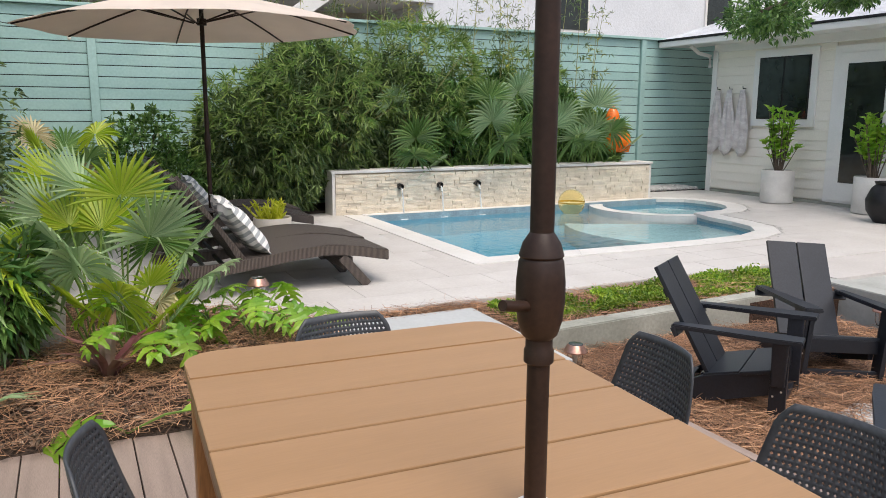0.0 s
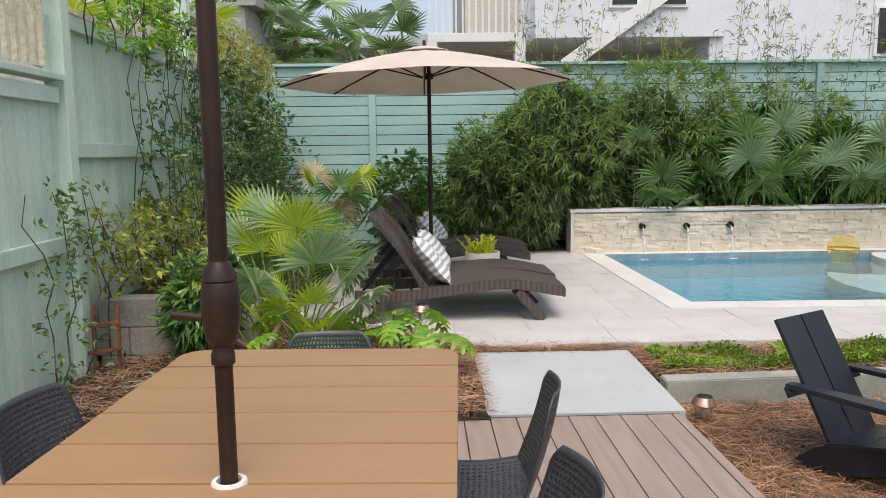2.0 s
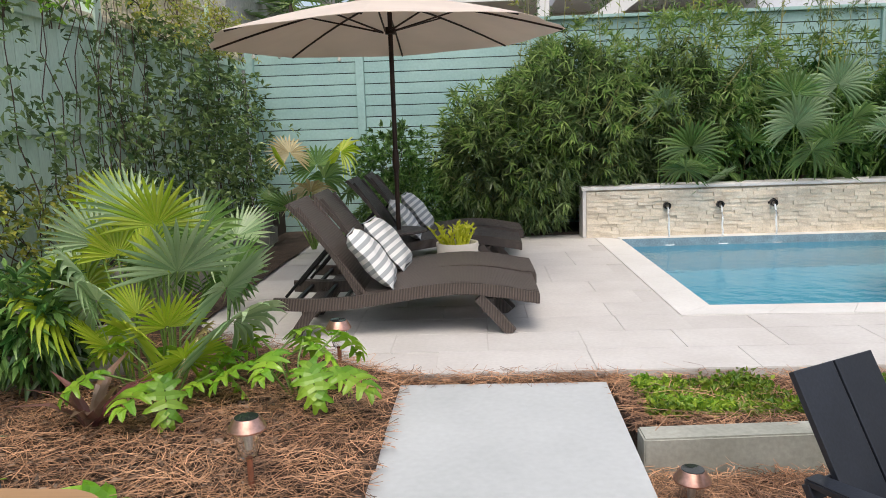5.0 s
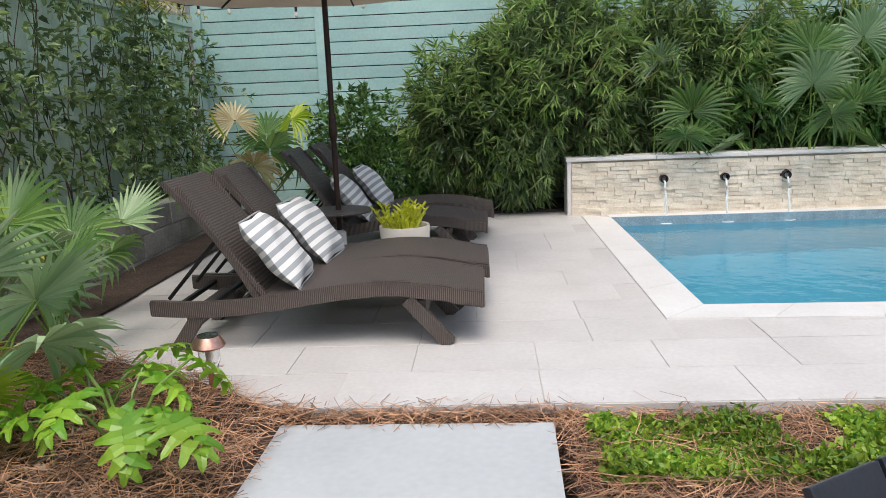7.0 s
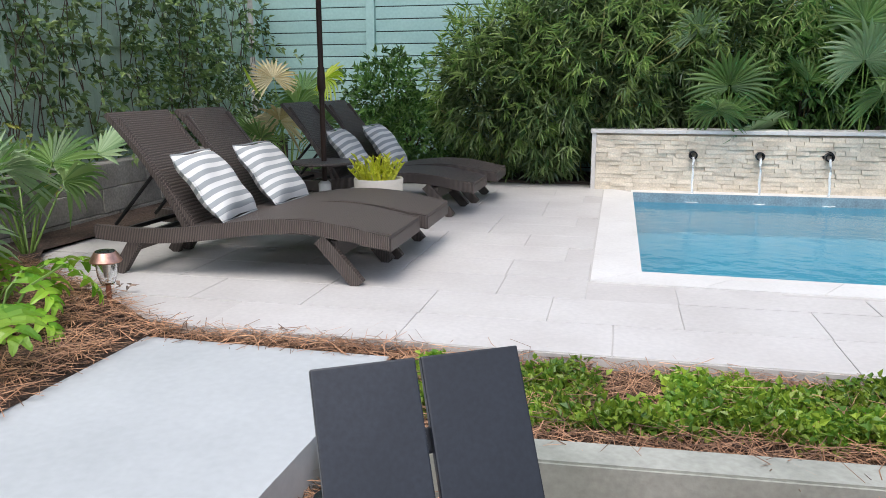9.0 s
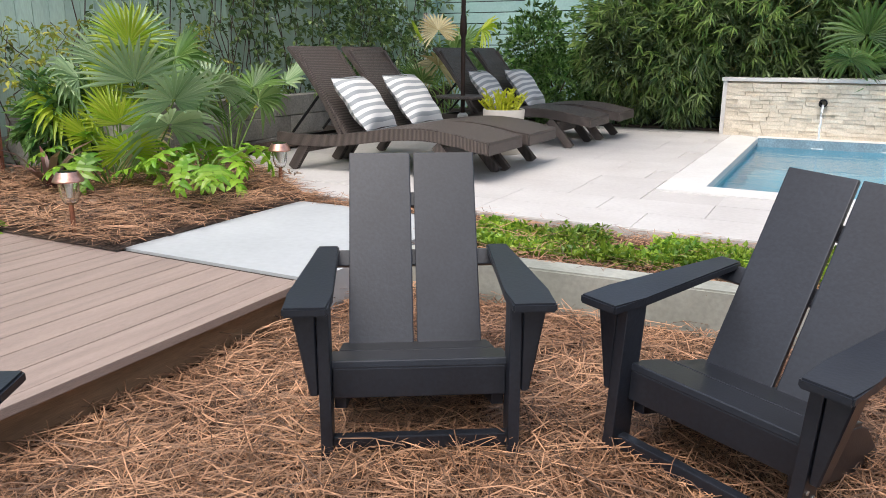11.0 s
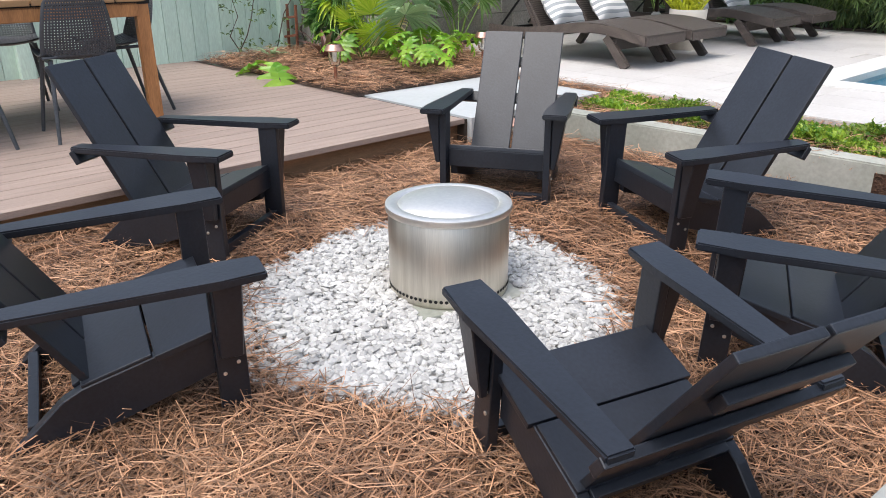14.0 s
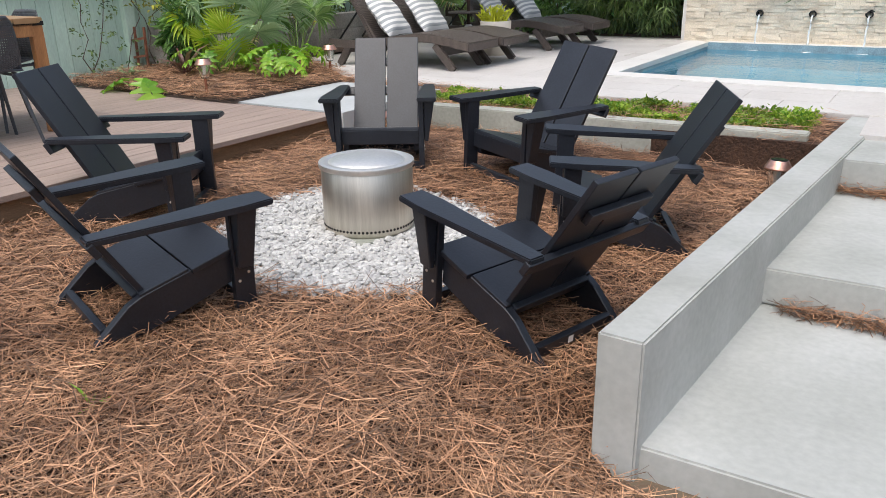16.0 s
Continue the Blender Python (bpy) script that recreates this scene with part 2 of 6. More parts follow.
YELLOWVINE = leafy("yellowing leaves", (0.5, 0.46, 0.08), (0.22, 0.32, 0.07), 0.45, 0.4)
PALM = leafy("fan palm blade", (0.075, 0.17, 0.035), (0.22, 0.34, 0.1), 0.33, 0.3, 0.25)
PALM_LIME = leafy("lime fan palm blade", (0.3, 0.46, 0.02), (0.5, 0.58, 0.06), 0.38, 0.45, 0.2)
PALM_GREY = leafy("grey green fan palm blade", (0.2, 0.32, 0.15), (0.38, 0.5, 0.27), 0.36, 0.3, 0.2)
PALM_DRY = leafy("dry palm blade", (0.62, 0.55, 0.34), (0.42, 0.33, 0.15), 0.7, 0.3)
PHILO = leafy("bright lobed leaf", (0.13, 0.33, 0.02), (0.33, 0.53, 0.05), 0.3, 0.34, 0.3)
COVER = leafy("ground cover leaf", (0.09, 0.22, 0.02), (0.36, 0.48, 0.05), 0.4, 0.38, 0.4)
SUCCULENT = leafy("yellow green succulent", (0.5, 0.56, 0.02), (0.68, 0.68, 0.05), 0.35, 0.3, 0.15)
REDLEAF = leafy("maroon leaf", (0.13, 0.03, 0.04), (0.2, 0.14, 0.09), 0.4, 0.2)
CANVAS = leafy("beige umbrella canvas", (0.76, 0.67, 0.585), (0.74, 0.65, 0.565), 0.9, 0.3, 0.05)
BARK = mat("grey brown bark", (0.15, 0.115, 0.085), (0.07, 0.05, 0.035), 0.9, 6, 60, 0.6)
TWIG = mat("brown vine stems", (0.11, 0.075, 0.055), None, 0.9, 8, 60, 0.3)
CANE = mat("yellow green cane", (0.36, 0.34, 0.13), (0.22, 0.24, 0.08), 0.5, 6, 40, 0.1)
PETIOLE = mat("green leaf stalk", (0.16, 0.26, 0.05), None, 0.5, 6, 40, 0.1)
BULB = mat("string light bulb glass", (0.6, 0.58, 0.5), None, 0.15, 5, 30, 0)
RUSTWOOD = mat("rust brown stakes", (0.27, 0.1, 0.05), (0.16, 0.06, 0.035), 0.8, 8, 60, 0.3)
# soil colour, also the painted shade below the deck planks
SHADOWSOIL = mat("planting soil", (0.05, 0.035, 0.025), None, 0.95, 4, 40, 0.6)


# ---- building helpers ----
def thing(name, at=(0, 0, 0), rz=0.0, label="", category="", group="", kind=""):
    e = new(name)
    e.empty_display_size = 0.1
    e.matrix_basis = pose(*at, 0, 0, rz)
    return tagged(e, label, category, group, kind)


def part(name, bm, material, parent=None, label="", m=None, smooth=False):
    me = bpy.data.meshes.new(name)
    bmesh.ops.recalc_face_normals(bm, faces=bm.faces[:])
    bm.to_mesh(me)
    bm.free()
    if smooth:
        me.polygons.foreach_set("use_smooth", [True] * len(me.polygons))
        me.set_sharp_from_angle(angle=radians(38))
    me.materials.append(material)
    ob = new(name, me)
    if parent:
        ob.parent = parent
    if m is not None:
        ob.matrix_basis = m
    return tagged(ob, label)


def raw(name, verts, faces, material, parent=None, label="", smooth=False):
    me = bpy.data.meshes.new(name)
    me.from_pydata(verts, [], faces)
    if smooth:
        me.polygons.foreach_set("use_smooth", [True] * len(me.polygons))
    me.materials.append(material)
    ob = new(name, me)
    if parent:
        ob.parent = parent
    return tagged(ob, label)


def again(ob, m, parent=None):
    """Another piece on the same mesh."""
    o = new(ob.name.split(".")[0], ob.data)
    o.parent = parent or ob.parent
    o.matrix_basis = m
    return o


def box(bm, x0, x1, y0, y1, z0, z1, bevel=0.0, m=None):
    made = bmesh.ops.create_cube(bm, size=1)["verts"]
    mm = Matrix.Translation(((x0 + x1) / 2, (y0 + y1) / 2, (z0 + z1) / 2)) @ Matrix.Diagonal((abs(x1 - x0), abs(y1 - y0), abs(z1 - z0), 1))
    bmesh.ops.transform(bm, matrix=mm, verts=made)
    if bevel:
        edges = {e for v in made for e in v.link_edges}
        got = bmesh.ops.bevel(bm, geom=list(edges), offset=bevel, segments=2, affect="EDGES", profile=0.6)
        made = list({v for f in got["faces"] for v in f.verts} | {v for v in made if v.is_valid})
    if m is not None:
        bmesh.ops.transform(bm, matrix=m, verts=made)
    return bm


def boxed(x0, x1, y0, y1, z0, z1, bevel=0.0, m=None):
    return box(bmesh.new(), x0, x1, y0, y1, z0, z1, bevel, m)


def beam(p, q, w, h, bevel=0.004, up=(0, 0, 1)):
    """A board of width w and height h from p to q."""
    p, q = Vector(p), Vector(q)
    d = q - p
    x = d.normalized()
    y = Vector(up).cross(x).normalized()
    z = x.cross(y)
    m = Matrix((x, y, z)).transposed().to_4x4()
    m.translation = (p + q) / 2
    return boxed(-d.length / 2, d.length / 2, -w / 2, w / 2, -h / 2, h / 2, bevel, m)


def lathe(profile, seg=32, bm=None, m=None):
    """A turned shape from (radius, height) pairs."""
    bm = bm or bmesh.new()
    rings = []
    for r, z in profile:
        rings.append([bm.verts.new((r * math.cos(a), r * math.sin(a), z)) for a in (2 * math.pi * k / seg for k in range(seg))] if r > 1e-6 else [bm.verts.new((0, 0, z))])
    for a, b in zip(rings, rings[1:]):
        for k in range(seg):
            j = (k + 1) % seg
            if len(a) == 1 and len(b) == 1:
                continue
            if len(a) == 1:
                bm.faces.new((a[0], b[k], b[j]))
            elif len(b) == 1:
                bm.faces.new((a[k], a[j], b[0]))
            else:
                bm.faces.new((a[k], a[j], b[j], b[k]))
    if m is not None:
        bmesh.ops.transform(bm, matrix=m, verts=[v for r in rings for v in r])
    return bm


def tube(points, radius, seg=8, bm=None, taper=1.0):
    """A round bar along a line of points."""
    bm = bm or bmesh.new()
    pts = [Vector(p) for p in points]
    rings = []
    for i, p in enumerate(pts):
        d = (pts[min(i + 1, len(pts) - 1)] - pts[max(i - 1, 0)]).normalized()
        x = d.orthogonal().normalized() if abs(d.z) > 0.98 else Vector((0, 0, 1)).cross(d).normalized()
        y = d.cross(x)
        r = radius * (1 + (taper - 1) * i / max(1, len(pts) - 1))
        rings.append([bm.verts.new(p + r * (math.cos(a) * x + math.sin(a) * y)) for a in (2 * math.pi * k / seg for k in range(seg))])
    for a, b in zip(rings, rings[1:]):
        for k in range(seg):
            bm.faces.new((a[k], a[(k + 1) % seg], b[(k + 1) % seg], b[k]))
    bm.faces.new(rings[0][::-1]), bm.faces.new(rings[-1])
    return bm


def prism(outline, z0, z1, bm=None):
    """An outline in plan, raised from z0 to z1."""
    bm = bm or bmesh.new()
    lo, hi = [bm.verts.new((x, y, z0)) for x, y in outline], [bm.verts.new((x, y, z1)) for x, y in outline]
    bm.faces.new(hi), bm.faces.new(lo[::-1])
    for k in range(len(outline)):
        j = (k + 1) % len(outline)
        bm.faces.new((lo[k], lo[j], hi[j], hi[k]))
    return bm


def sheet(outer, holes, z):
    """A flat sheet with holes in it."""
    bm = bmesh.new()
    edges = []
    for loop in (outer, *holes):
        vs = [bm.verts.new((x, y, z)) for x, y in loop]
        edges += [bm.edges.new((vs[k], vs[(k + 1) % len(vs)])) for k in range(len(vs))]
    bmesh.ops.triangle_fill(bm, use_beauty=True, edges=edges)
    for f in bm.faces:
        if f.normal.z < 0:
            f.normal_flip()
    return bm


def inside(x, y, loop):
    hit = False
    for k in range(len(loop)):
        (xa, ya), (xb, yb) = loop[k], loop[k - 1]
        if (ya > y) != (yb > y) and x < (xb - xa) * (y - ya) / (yb - ya) + xa:
            hit = not hit
    return hit


def leaves(at, along, up, length, width, fold=0.25):
    """Verts and faces of pointed, folded leaves, one a row of the arrays."""
    at, along, up = (np.asarray(v, float) for v in (at, along, up))
    along /= np.linalg.norm(along, axis=1)[:, None] + 1e-9
    side = np.cross(along, up)
    side /= np.linalg.norm(side, axis=1)[:, None] + 1e-9
    nrm = np.cross(side, along)
    L, W = np.asarray(length)[:, None], np.asarray(width)[:, None]
    a, tip = at, at + along * L - nrm * L * 0.12
    mid = at + along * L * 0.42
    b, c = mid + side * W / 2 + nrm * W * fold, mid - side * W / 2 + nrm * W * fold
    v = np.stack([a, b, tip, c], 1).reshape(-1, 3)
    k = np.arange(len(at))[:, None] * 4
    f = np.concatenate([k + np.array([[0, 1, 2]]), k + np.array([[0, 2, 3]])])
    return v.tolist(), f.tolist()


def rand_dirs(rng, n):
    v = rng.normal(size=(n, 3))
    return v / np.linalg.norm(v, axis=1)[:, None]


# ---- plan ----
DECK_Z, PAVE_Z, WALL_TOP = 0.0, 0.03, 0.015
POOL = [(4.5, 7.02), (7.2, 6.93), (7.9, 6.97), (8.35, 7.15), (8.6, 7.45), (8.72, 7.85), (8.78, 8.3), (8.92, 8.75)]
SPA_C, SPA_R = (9.2, 9.75), 0.98
POOL += [(SPA_C[0] + SPA_R * math.cos(radians(a)), SPA_C[1] + SPA_R * math.sin(radians(a))) for a in range(-70, 38, 12)] + [(9.68, 10.42), (4.5, 10.42)]
PAVING = [(0.7, 6.7), (1.1, 6.25), (1.6, 5.98), (1.95, 5.78), (2.2, 5.63), (2.5, 5.57), (6.8, 5.57), (6.8, 4.9), (11.6, 4.9), (11.6, 11.4), (9.78, 11.4), (9.78, 11.0), (0.7, 11.0)]


def straw_z(x, y):
    dip = np.clip((x - 5.8) / 0.9, 0, 1) * np.clip(2.6 - y, 0, 1)
    return np.minimum(-0.18, -0.165 - 0.063 * (x - 4.33) + 0.033 * (y - 3.35)) - 0.1 * dip


def near(name, label, category, ob):
    return tagged(ob, label, category, kind="structure")


# ground to the horizon, open under the pool
g = 400
near("ground", "bare brown soil reaching past the garden", "ground", part("ground", sheet([(-g, -g), (g, -g), (g, g), (-g, g)], [POOL], -0.45), EARTH))

# pine straw floor of the fire pit corner, gently falling
bm = bmesh.new()
nx, ny = 44, 60
grid = [[bm.verts.new((3.3 + 5.2 * i / nx, -3.4 + 8.3 * j / ny, straw_z(3.3 + 5.2 * i / nx, -3.4 + 8.3 * j / ny) + 0.018 * noise.noise((i * 0.55, j * 0.55, 0)) + 0.012 * noise.noise((i * 1.7, j * 1.7, 3)))) for j in range(ny + 1)] for i in range(nx + 1)]
for v in bm.verts:
    if v.co.x > 6.55 and v.co.y > 1.7:
        v.co.z = -0.7
for i in range(nx):
    for j in range(ny):
        bm.faces.new((grid[i][j], grid[i + 1][j], grid[i + 1][j + 1], grid[i][j + 1]))
near("", "brown pine straw covering the fire pit area", "ground", part("ground_straw", bm, STRAW_SOIL, smooth=True))

# left bed between the deck, the paving and the fence
BED = [(-0.3, 4.06), (2.34, 4.06), (2.34, 5.56), (2.2, 5.63), (1.95, 5.78), (1.6, 5.98), (1.1, 6.25), (0.75, 6.7), (0.75, 11.9), (-0.3, 11.9)]


def bed_z(x, y):
    return 0.005 + 0.05 * min(max(min(x + 0.3, 2.34 - x, y - 4.06) * 2, 0), 1)


bm = sheet(BED, [], 0)
bmesh.ops.subdivide_edges(bm, edges=bm.edges[:], cuts=5, use_grid_fill=True)
for v in bm.verts:
    v.co.z = bed_z(v.co.x, v.co.y) + 0.03 * noise.noise(v.co * 3)
near("", "planting bed of mulch and pine straw beside the deck", "ground", part("ground_bed", bm, MULCH, smooth=True))
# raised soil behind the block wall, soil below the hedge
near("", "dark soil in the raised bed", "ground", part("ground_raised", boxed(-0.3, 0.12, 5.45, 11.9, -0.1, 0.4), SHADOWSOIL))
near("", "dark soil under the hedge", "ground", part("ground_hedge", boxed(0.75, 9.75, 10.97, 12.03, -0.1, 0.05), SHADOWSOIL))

# paving under-layer, with the pool cut out
near("", "pale joints of the pool terrace", "pavement", part("pavement_base", sheet(PAVING, [POOL], PAVE_Z - 0.006), GROUT))
bm = bmesh.new()
for k in range(len(PAVING)):
    (xa, ya), (xb, yb) = PAVING[k - 1], PAVING[k]
    bm.faces.new([bm.verts.new(p) for p in ((xa, ya, PAVE_Z - 0.006), (xb, yb, PAVE_Z - 0.006), (xb, yb, -0.3), (xa, ya, -0.3))])
near("", "edge of the pool terrace", "pavement", part("pavement_edge", bm, GROUT))

# pool basin, steps, water
pool = thing("pool", (0, 0, 0), label="blue rectangular pool with a curved end and a round spa", category="pool", kind="structure")
bm = bmesh.new()
top, bot = [bm.verts.new((x, y, -0.1)) for x, y in POOL], [bm.verts.new((x, y, -1.3)) for x, y in POOL]
for k in range(len(POOL)):
    bm.faces.new((top[k - 1], top[k], bot[k], bot[k - 1]))
fl = bm.faces.new(bot)
bmesh.ops.triangulate(bm, faces=[fl])
part("basin", bm, LINER, pool, "aqua plaster basin")
bm = bmesh.new()
for k in range(len(POOL)):
    (xa, ya), (xb, yb) = POOL[k - 1], POOL[k]
    bm.faces.new([bm.verts.new(p) for p in ((xa, ya, PAVE_Z), (xb, yb, PAVE_Z), (xb, yb, -0.1), (xa, ya, -0.1))])
part("waterline", bm, TILEBLUE, pool, "grey-blue waterline band")
for depth, r in ((-0.35, 2.3), (-0.6, 1.8), (-0.85, 1.3)):
    arc = [(8.75 + r * math.cos(radians(a)) * 0.8, 8.6 + r * math.sin(radians(a)) * 0.75) for a in range(150, 271, 10)]
    part("step", prism([p for p in arc] + [(8.75, 7.2), (8.8, 8.6)], -1.3, depth), LINER_PALE, pool, "curved pool step under water")
arc = [(SPA_C[0] + r * math.cos(radians(a)), SPA_C[1] + r * math.sin(radians(a))) for r, aa in ((1.12, range(118, 262, 8)), (0.92, range(258, 112, -8))) for a in aa]
part("spa_rim", prism(arc, -1.2, 0.0), COPING, pool, "pale rim round the spa")
arc = [(SPA_C[0] + 0.9 * math.cos(radians(a)), SPA_C[1] + 0.9 * math.sin(radians(a))) for a in range(0, 360, 12)]
part("spa_floor", prism(arc, -1.2, -0.5), LINER_PALE, pool)
bm = sheet(POOL, [], -0.055)
water = tagged(part("water", bm, WATER), "clear blue pool water with faint ripples", "water", kind="structure")
water.visible_shadow = False
if water.data.polygons[0].normal.z < 0:
    water.data.flip_normals()

# ---- fountain wall of stacked stone ----
stone_wall = thing("wall_fountain", (4.1, 10.63, 0), label="low stacked stone fountain wall with a pale cap behind the pool", category="wall", kind="structure")
part("core", boxed(0.02, 5.58, 0.012, 0.3, -0.3, 0.6), STONE, stone_wall)
part("wall_end", boxed(-0.015, 0.03, -0.02, 0.32, -0.1, 0.605, 0.004), COPING, stone_wall, "pale edge strip")
part("wall_end", boxed(5.57, 5.615, -0.02, 0.32, -0.1, 0.605, 0.004), COPING, stone_wall, "pale edge strip")
for k in range(6):
    part("cap_stone", boxed(-0.03 + 0.943 * k, -0.03 + 0.943 * k + 0.94, -0.04, 0.34, 0.605, 0.645, 0.006), COPING, stone_wall)
for k in range(3):
    x = 0.985 + 0.628 * k
    spout = thing("water_spout", (4.1 + x, 10.63, 0.4), label="round dark metal water spout pouring a thin stream", category="spout", group="spouts of the fountain wall")
    q = Matrix.Rotation(radians(90), 4, "X")
    part("pipe", lathe([(0.0, -0.05), (0.038, -0.05), (0.042, 0.0), (0.042, 0.09), (0.03, 0.09), (0.03, 0.02), (0, 0.02)], 20, m=q), DARKMETAL, spout, smooth=True)
    part("flange", lathe([(0.0, 0.008), (0.055, 0.008), (0.055, 0.018), (0, 0.018)], 20, m=q), DARKMETAL, spout)
    pts = [(0.004 * math.sin(j * 2.1 + k), -0.09 - 0.09 * (j / 8) ** 0.5, -0.02 - 0.44 * (j / 8) ** 1.4) for j in range(9)]
    part("splash", lathe([(0.0, -0.452), (0.018, -0.446), (0.034, -0.451), (0.055, -0.448), (0.07, -0.453)], 20, m=Matrix.Translation((0, -0.18, 0))), STREAM, spout, "rippled ring where the stream lands", smooth=True).visible_shadow = False
    part("stream", tube(pts, 0.011, 8), STREAM, spout, "thin clear stream of water", smooth=True).visible_shadow = False

# ---- back fence ----
FY = 12.06
fence = thing("wall_back_fence", (0, FY, 0), label="tall teal fence of horizontal painted boards", category="fence", kind="structure")
posts = [-0.28, 1.25, 3.6, 5.95, 8.3, 10.65, 13.0]
for x in posts:
    part("post", boxed(x - 0.055, x + 0.055, -0.045, 0.05, -0.4, 2.8, 0.006), TEAL, fence)
part("cap_rail", boxed(-0.36, 13.2, -0.06, 0.09, 2.8, 2.845, 0.006), TEAL, fence)
# added black sheet: paints the shade seen through the board gaps
part("backing", boxed(-0.36, 13.2, 0.06, 0.07, -0.4, 2.79), DARKMETAL, fence, "black sheet standing in for the shade between the boards")
board = None
for xa, xb in zip(posts, posts[1:]):
    for k in range(19):
        z = 0.02 + 0.1503 * k
        if board is None:
            board = part("board", boxed(-0.5, 0.5, -0.011, 0.011, -0.0695, 0.0695, 0.003), TEAL, fence)
            first = board
        o = again(first, Matrix.Translation(((xa + xb) / 2, 0.02, z)) @ Matrix.Diagonal((xb - xa - 0.115, 1, 1, 1)), fence)
bpy.data.objects.remove(first)

# ---- left fence: boards upright, rails, railing above ----
FX = -0.33
lf = thing("wall_left_fence", (FX, 0, 0), label="mint painted board fence with rails, posts and a slatted railing on top", category="fence", kind="structure")
upright = part("board", boxed(-0.012, 0.012, -0.068, 0.068, -0.5, 0.5, 0.003), MINT, lf)
y = -3.0
while y < 11.9:
    h = 1.9 if y < 5.0 else 2.34
    again(upright, Matrix.Translation((-0.02, y, h / 2 - 0.15)) @ Matrix.Diagonal((1, 1, h + 0.3, 1)), lf)
    y += 0.141
bpy.data.objects.remove(upright)
for ya, yb, zs in ((-3.1, 5.0, (0.9, 1.84)), (5.18, 7.7, (1.5, 2.33)), (7.82, 10.4, (1.5, 2.33)), (10.52, 11.92, (1.5, 2.33))):
    for z in zs:
        part("rail", boxed(-0.005, 0.045, ya, yb, z - 0.05, z + 0.05, 0.006), MINT, lf)
part("cap_rail", boxed(-0.06, 0.08, -3.1, 5.02, 1.93, 1.97, 0.006), MINT, lf)
part("cap_rail", boxed(-0.05, 0.05, 5.15, 11.92, 2.38, 2.42, 0.006), CREAM, lf)
part("top_rail", boxed(-0.05, 0.05, 7.8, 11.92, 2.84, 2.88, 0.006), CREAM, lf)
for y0, h in ((2.6, 2.0), (5.1, 3.2), (7.76, 3.1), (10.46, 2.9), (0.2, 2.0)):
    part("post", boxed(-0.05, 0.07, y0 - 0.06, y0 + 0.06, -0.3, h, 0.008), MINT, lf)
part("top_rail", boxed(-0.05, 0.05, -3.1, 5.02, 2.55, 2.59, 0.006), CREAM, lf)
bal = None
for k in range(38):
    y = 7.9 + 0.105 * k
    if bal is None:
        bal = part("baluster", boxed(-0.016, 0.016, -0.016, 0.016, 2.42, 2.84, 0.003), CREAM, lf, m=Matrix.Translation((0, y, 0)))
    else:
        again(bal, Matrix.Translation((0, y, 0)))
for k in range(34):
    again(bal, Matrix.Translation((0, 1.45 + 0.105 * k, -0.99)) @ Matrix.Diagonal((1, 1, 1.24, 1)))

# ---- raised block bed wall ----
rw = thing("wall_block_bed", (0, 0, 0), label="low weathered concrete block wall of the raised bed", category="wall", kind="structure")
blk = part("block", boxed(-0.1, 0.1, -0.198, 0.198, -0.098, 0.098, 0.008), BLOCK, rw)
for row in range(3):
    for k in range(13):
        again(blk, Matrix.Translation((0.22 + 0.006 * math.sin(k * 3.1 + row), 5.5 + 0.4 * k + 0.2 * (row % 2), -0.02 + 0.2 * row)))
    for k in range(2):
        again(blk, pose(-0.06 + 0.4 * k - 0.2 * (row % 2), 5.38, -0.02 + 0.2 * row, 0, 0, 90))
bpy.data.objects.remove(blk)

# ---- timber deck ----
deck = thing("floor_deck", (0, 0, 0), label="weathered grey-brown timber deck with a brown board edge", category="deck", kind="structure")
plank = None
for k in range(26):
    x = 3.275 - 0.1445 * k
    if plank is None:
        plank = part("plank", boxed(-0.0695, 0.0695, -3.55, 3.55, -0.025, 0.0, 0.003), DECK, deck, m=Matrix.Translation((x, 0.545, 0)))
    else:
        again(plank, Matrix.Translation((x, 0.545, 0)))
part("edge_board", boxed(3.35, 3.40, -3.0, 4.095, -0.03, 0.002, 0.003), DECK, deck)
part("fascia_board", boxed(3.31, 3.335, -3.0, 4.095, -0.165, -0.032, 0.004), FASCIA, deck)
part("fascia_board", boxed(3.37, 3.402, -3.0, 4.095, -0.36, -0.17, 0.003), FASCIA, deck)
# solid dark block, its colour stands in for shade below the planks
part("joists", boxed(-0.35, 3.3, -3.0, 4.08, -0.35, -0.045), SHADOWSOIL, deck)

# ---- walkway slab, retaining wall, side wall, steps ----
near("", "smooth pale concrete walkway slab level with the deck", "slab", part("floor_slab", prism([(2.325, 4.118), (3.435, 4.122), (3.47, 5.43), (2.345, 5.44)], -0.2, 0.008), SLAB))
near("", "dark soil filled joint between deck and slab", "ground", part("ground_joint", boxed(2.3, 3.4, 4.097, 4.116, -0.3, -0.004), SHADOWSOIL))
bm = prism([(3.5, 4.64), (6.53, 4.8), (6.53, 4.94), (3.5, 4.79)], -0.6, WALL_TOP)
bmesh.ops.bevel(bm, geom=bm.edges[:], offset=0.008, segments=2, affect="EDGES")
near("", "low smooth concrete retaining wall", "wall", part("wall_retaining", bm, CONCRETE_RAW))
near("", "concrete side wall under the walkway slab", "wall", part("wall_slab_side", boxed(3.34, 3.43, 4.14, 4.78, -0.6, 0.004, 0.002), CONCRETE_RAW))
bm = prism([(6.425, 1.64), (6.565, 1.635), (6.886, 5.56), (6.69, 5.56)], -0.8, 0.016)
bmesh.ops.bevel(bm, geom=[e for e in bm.edges], offset=0.007, segments=2, affect="EDGES")
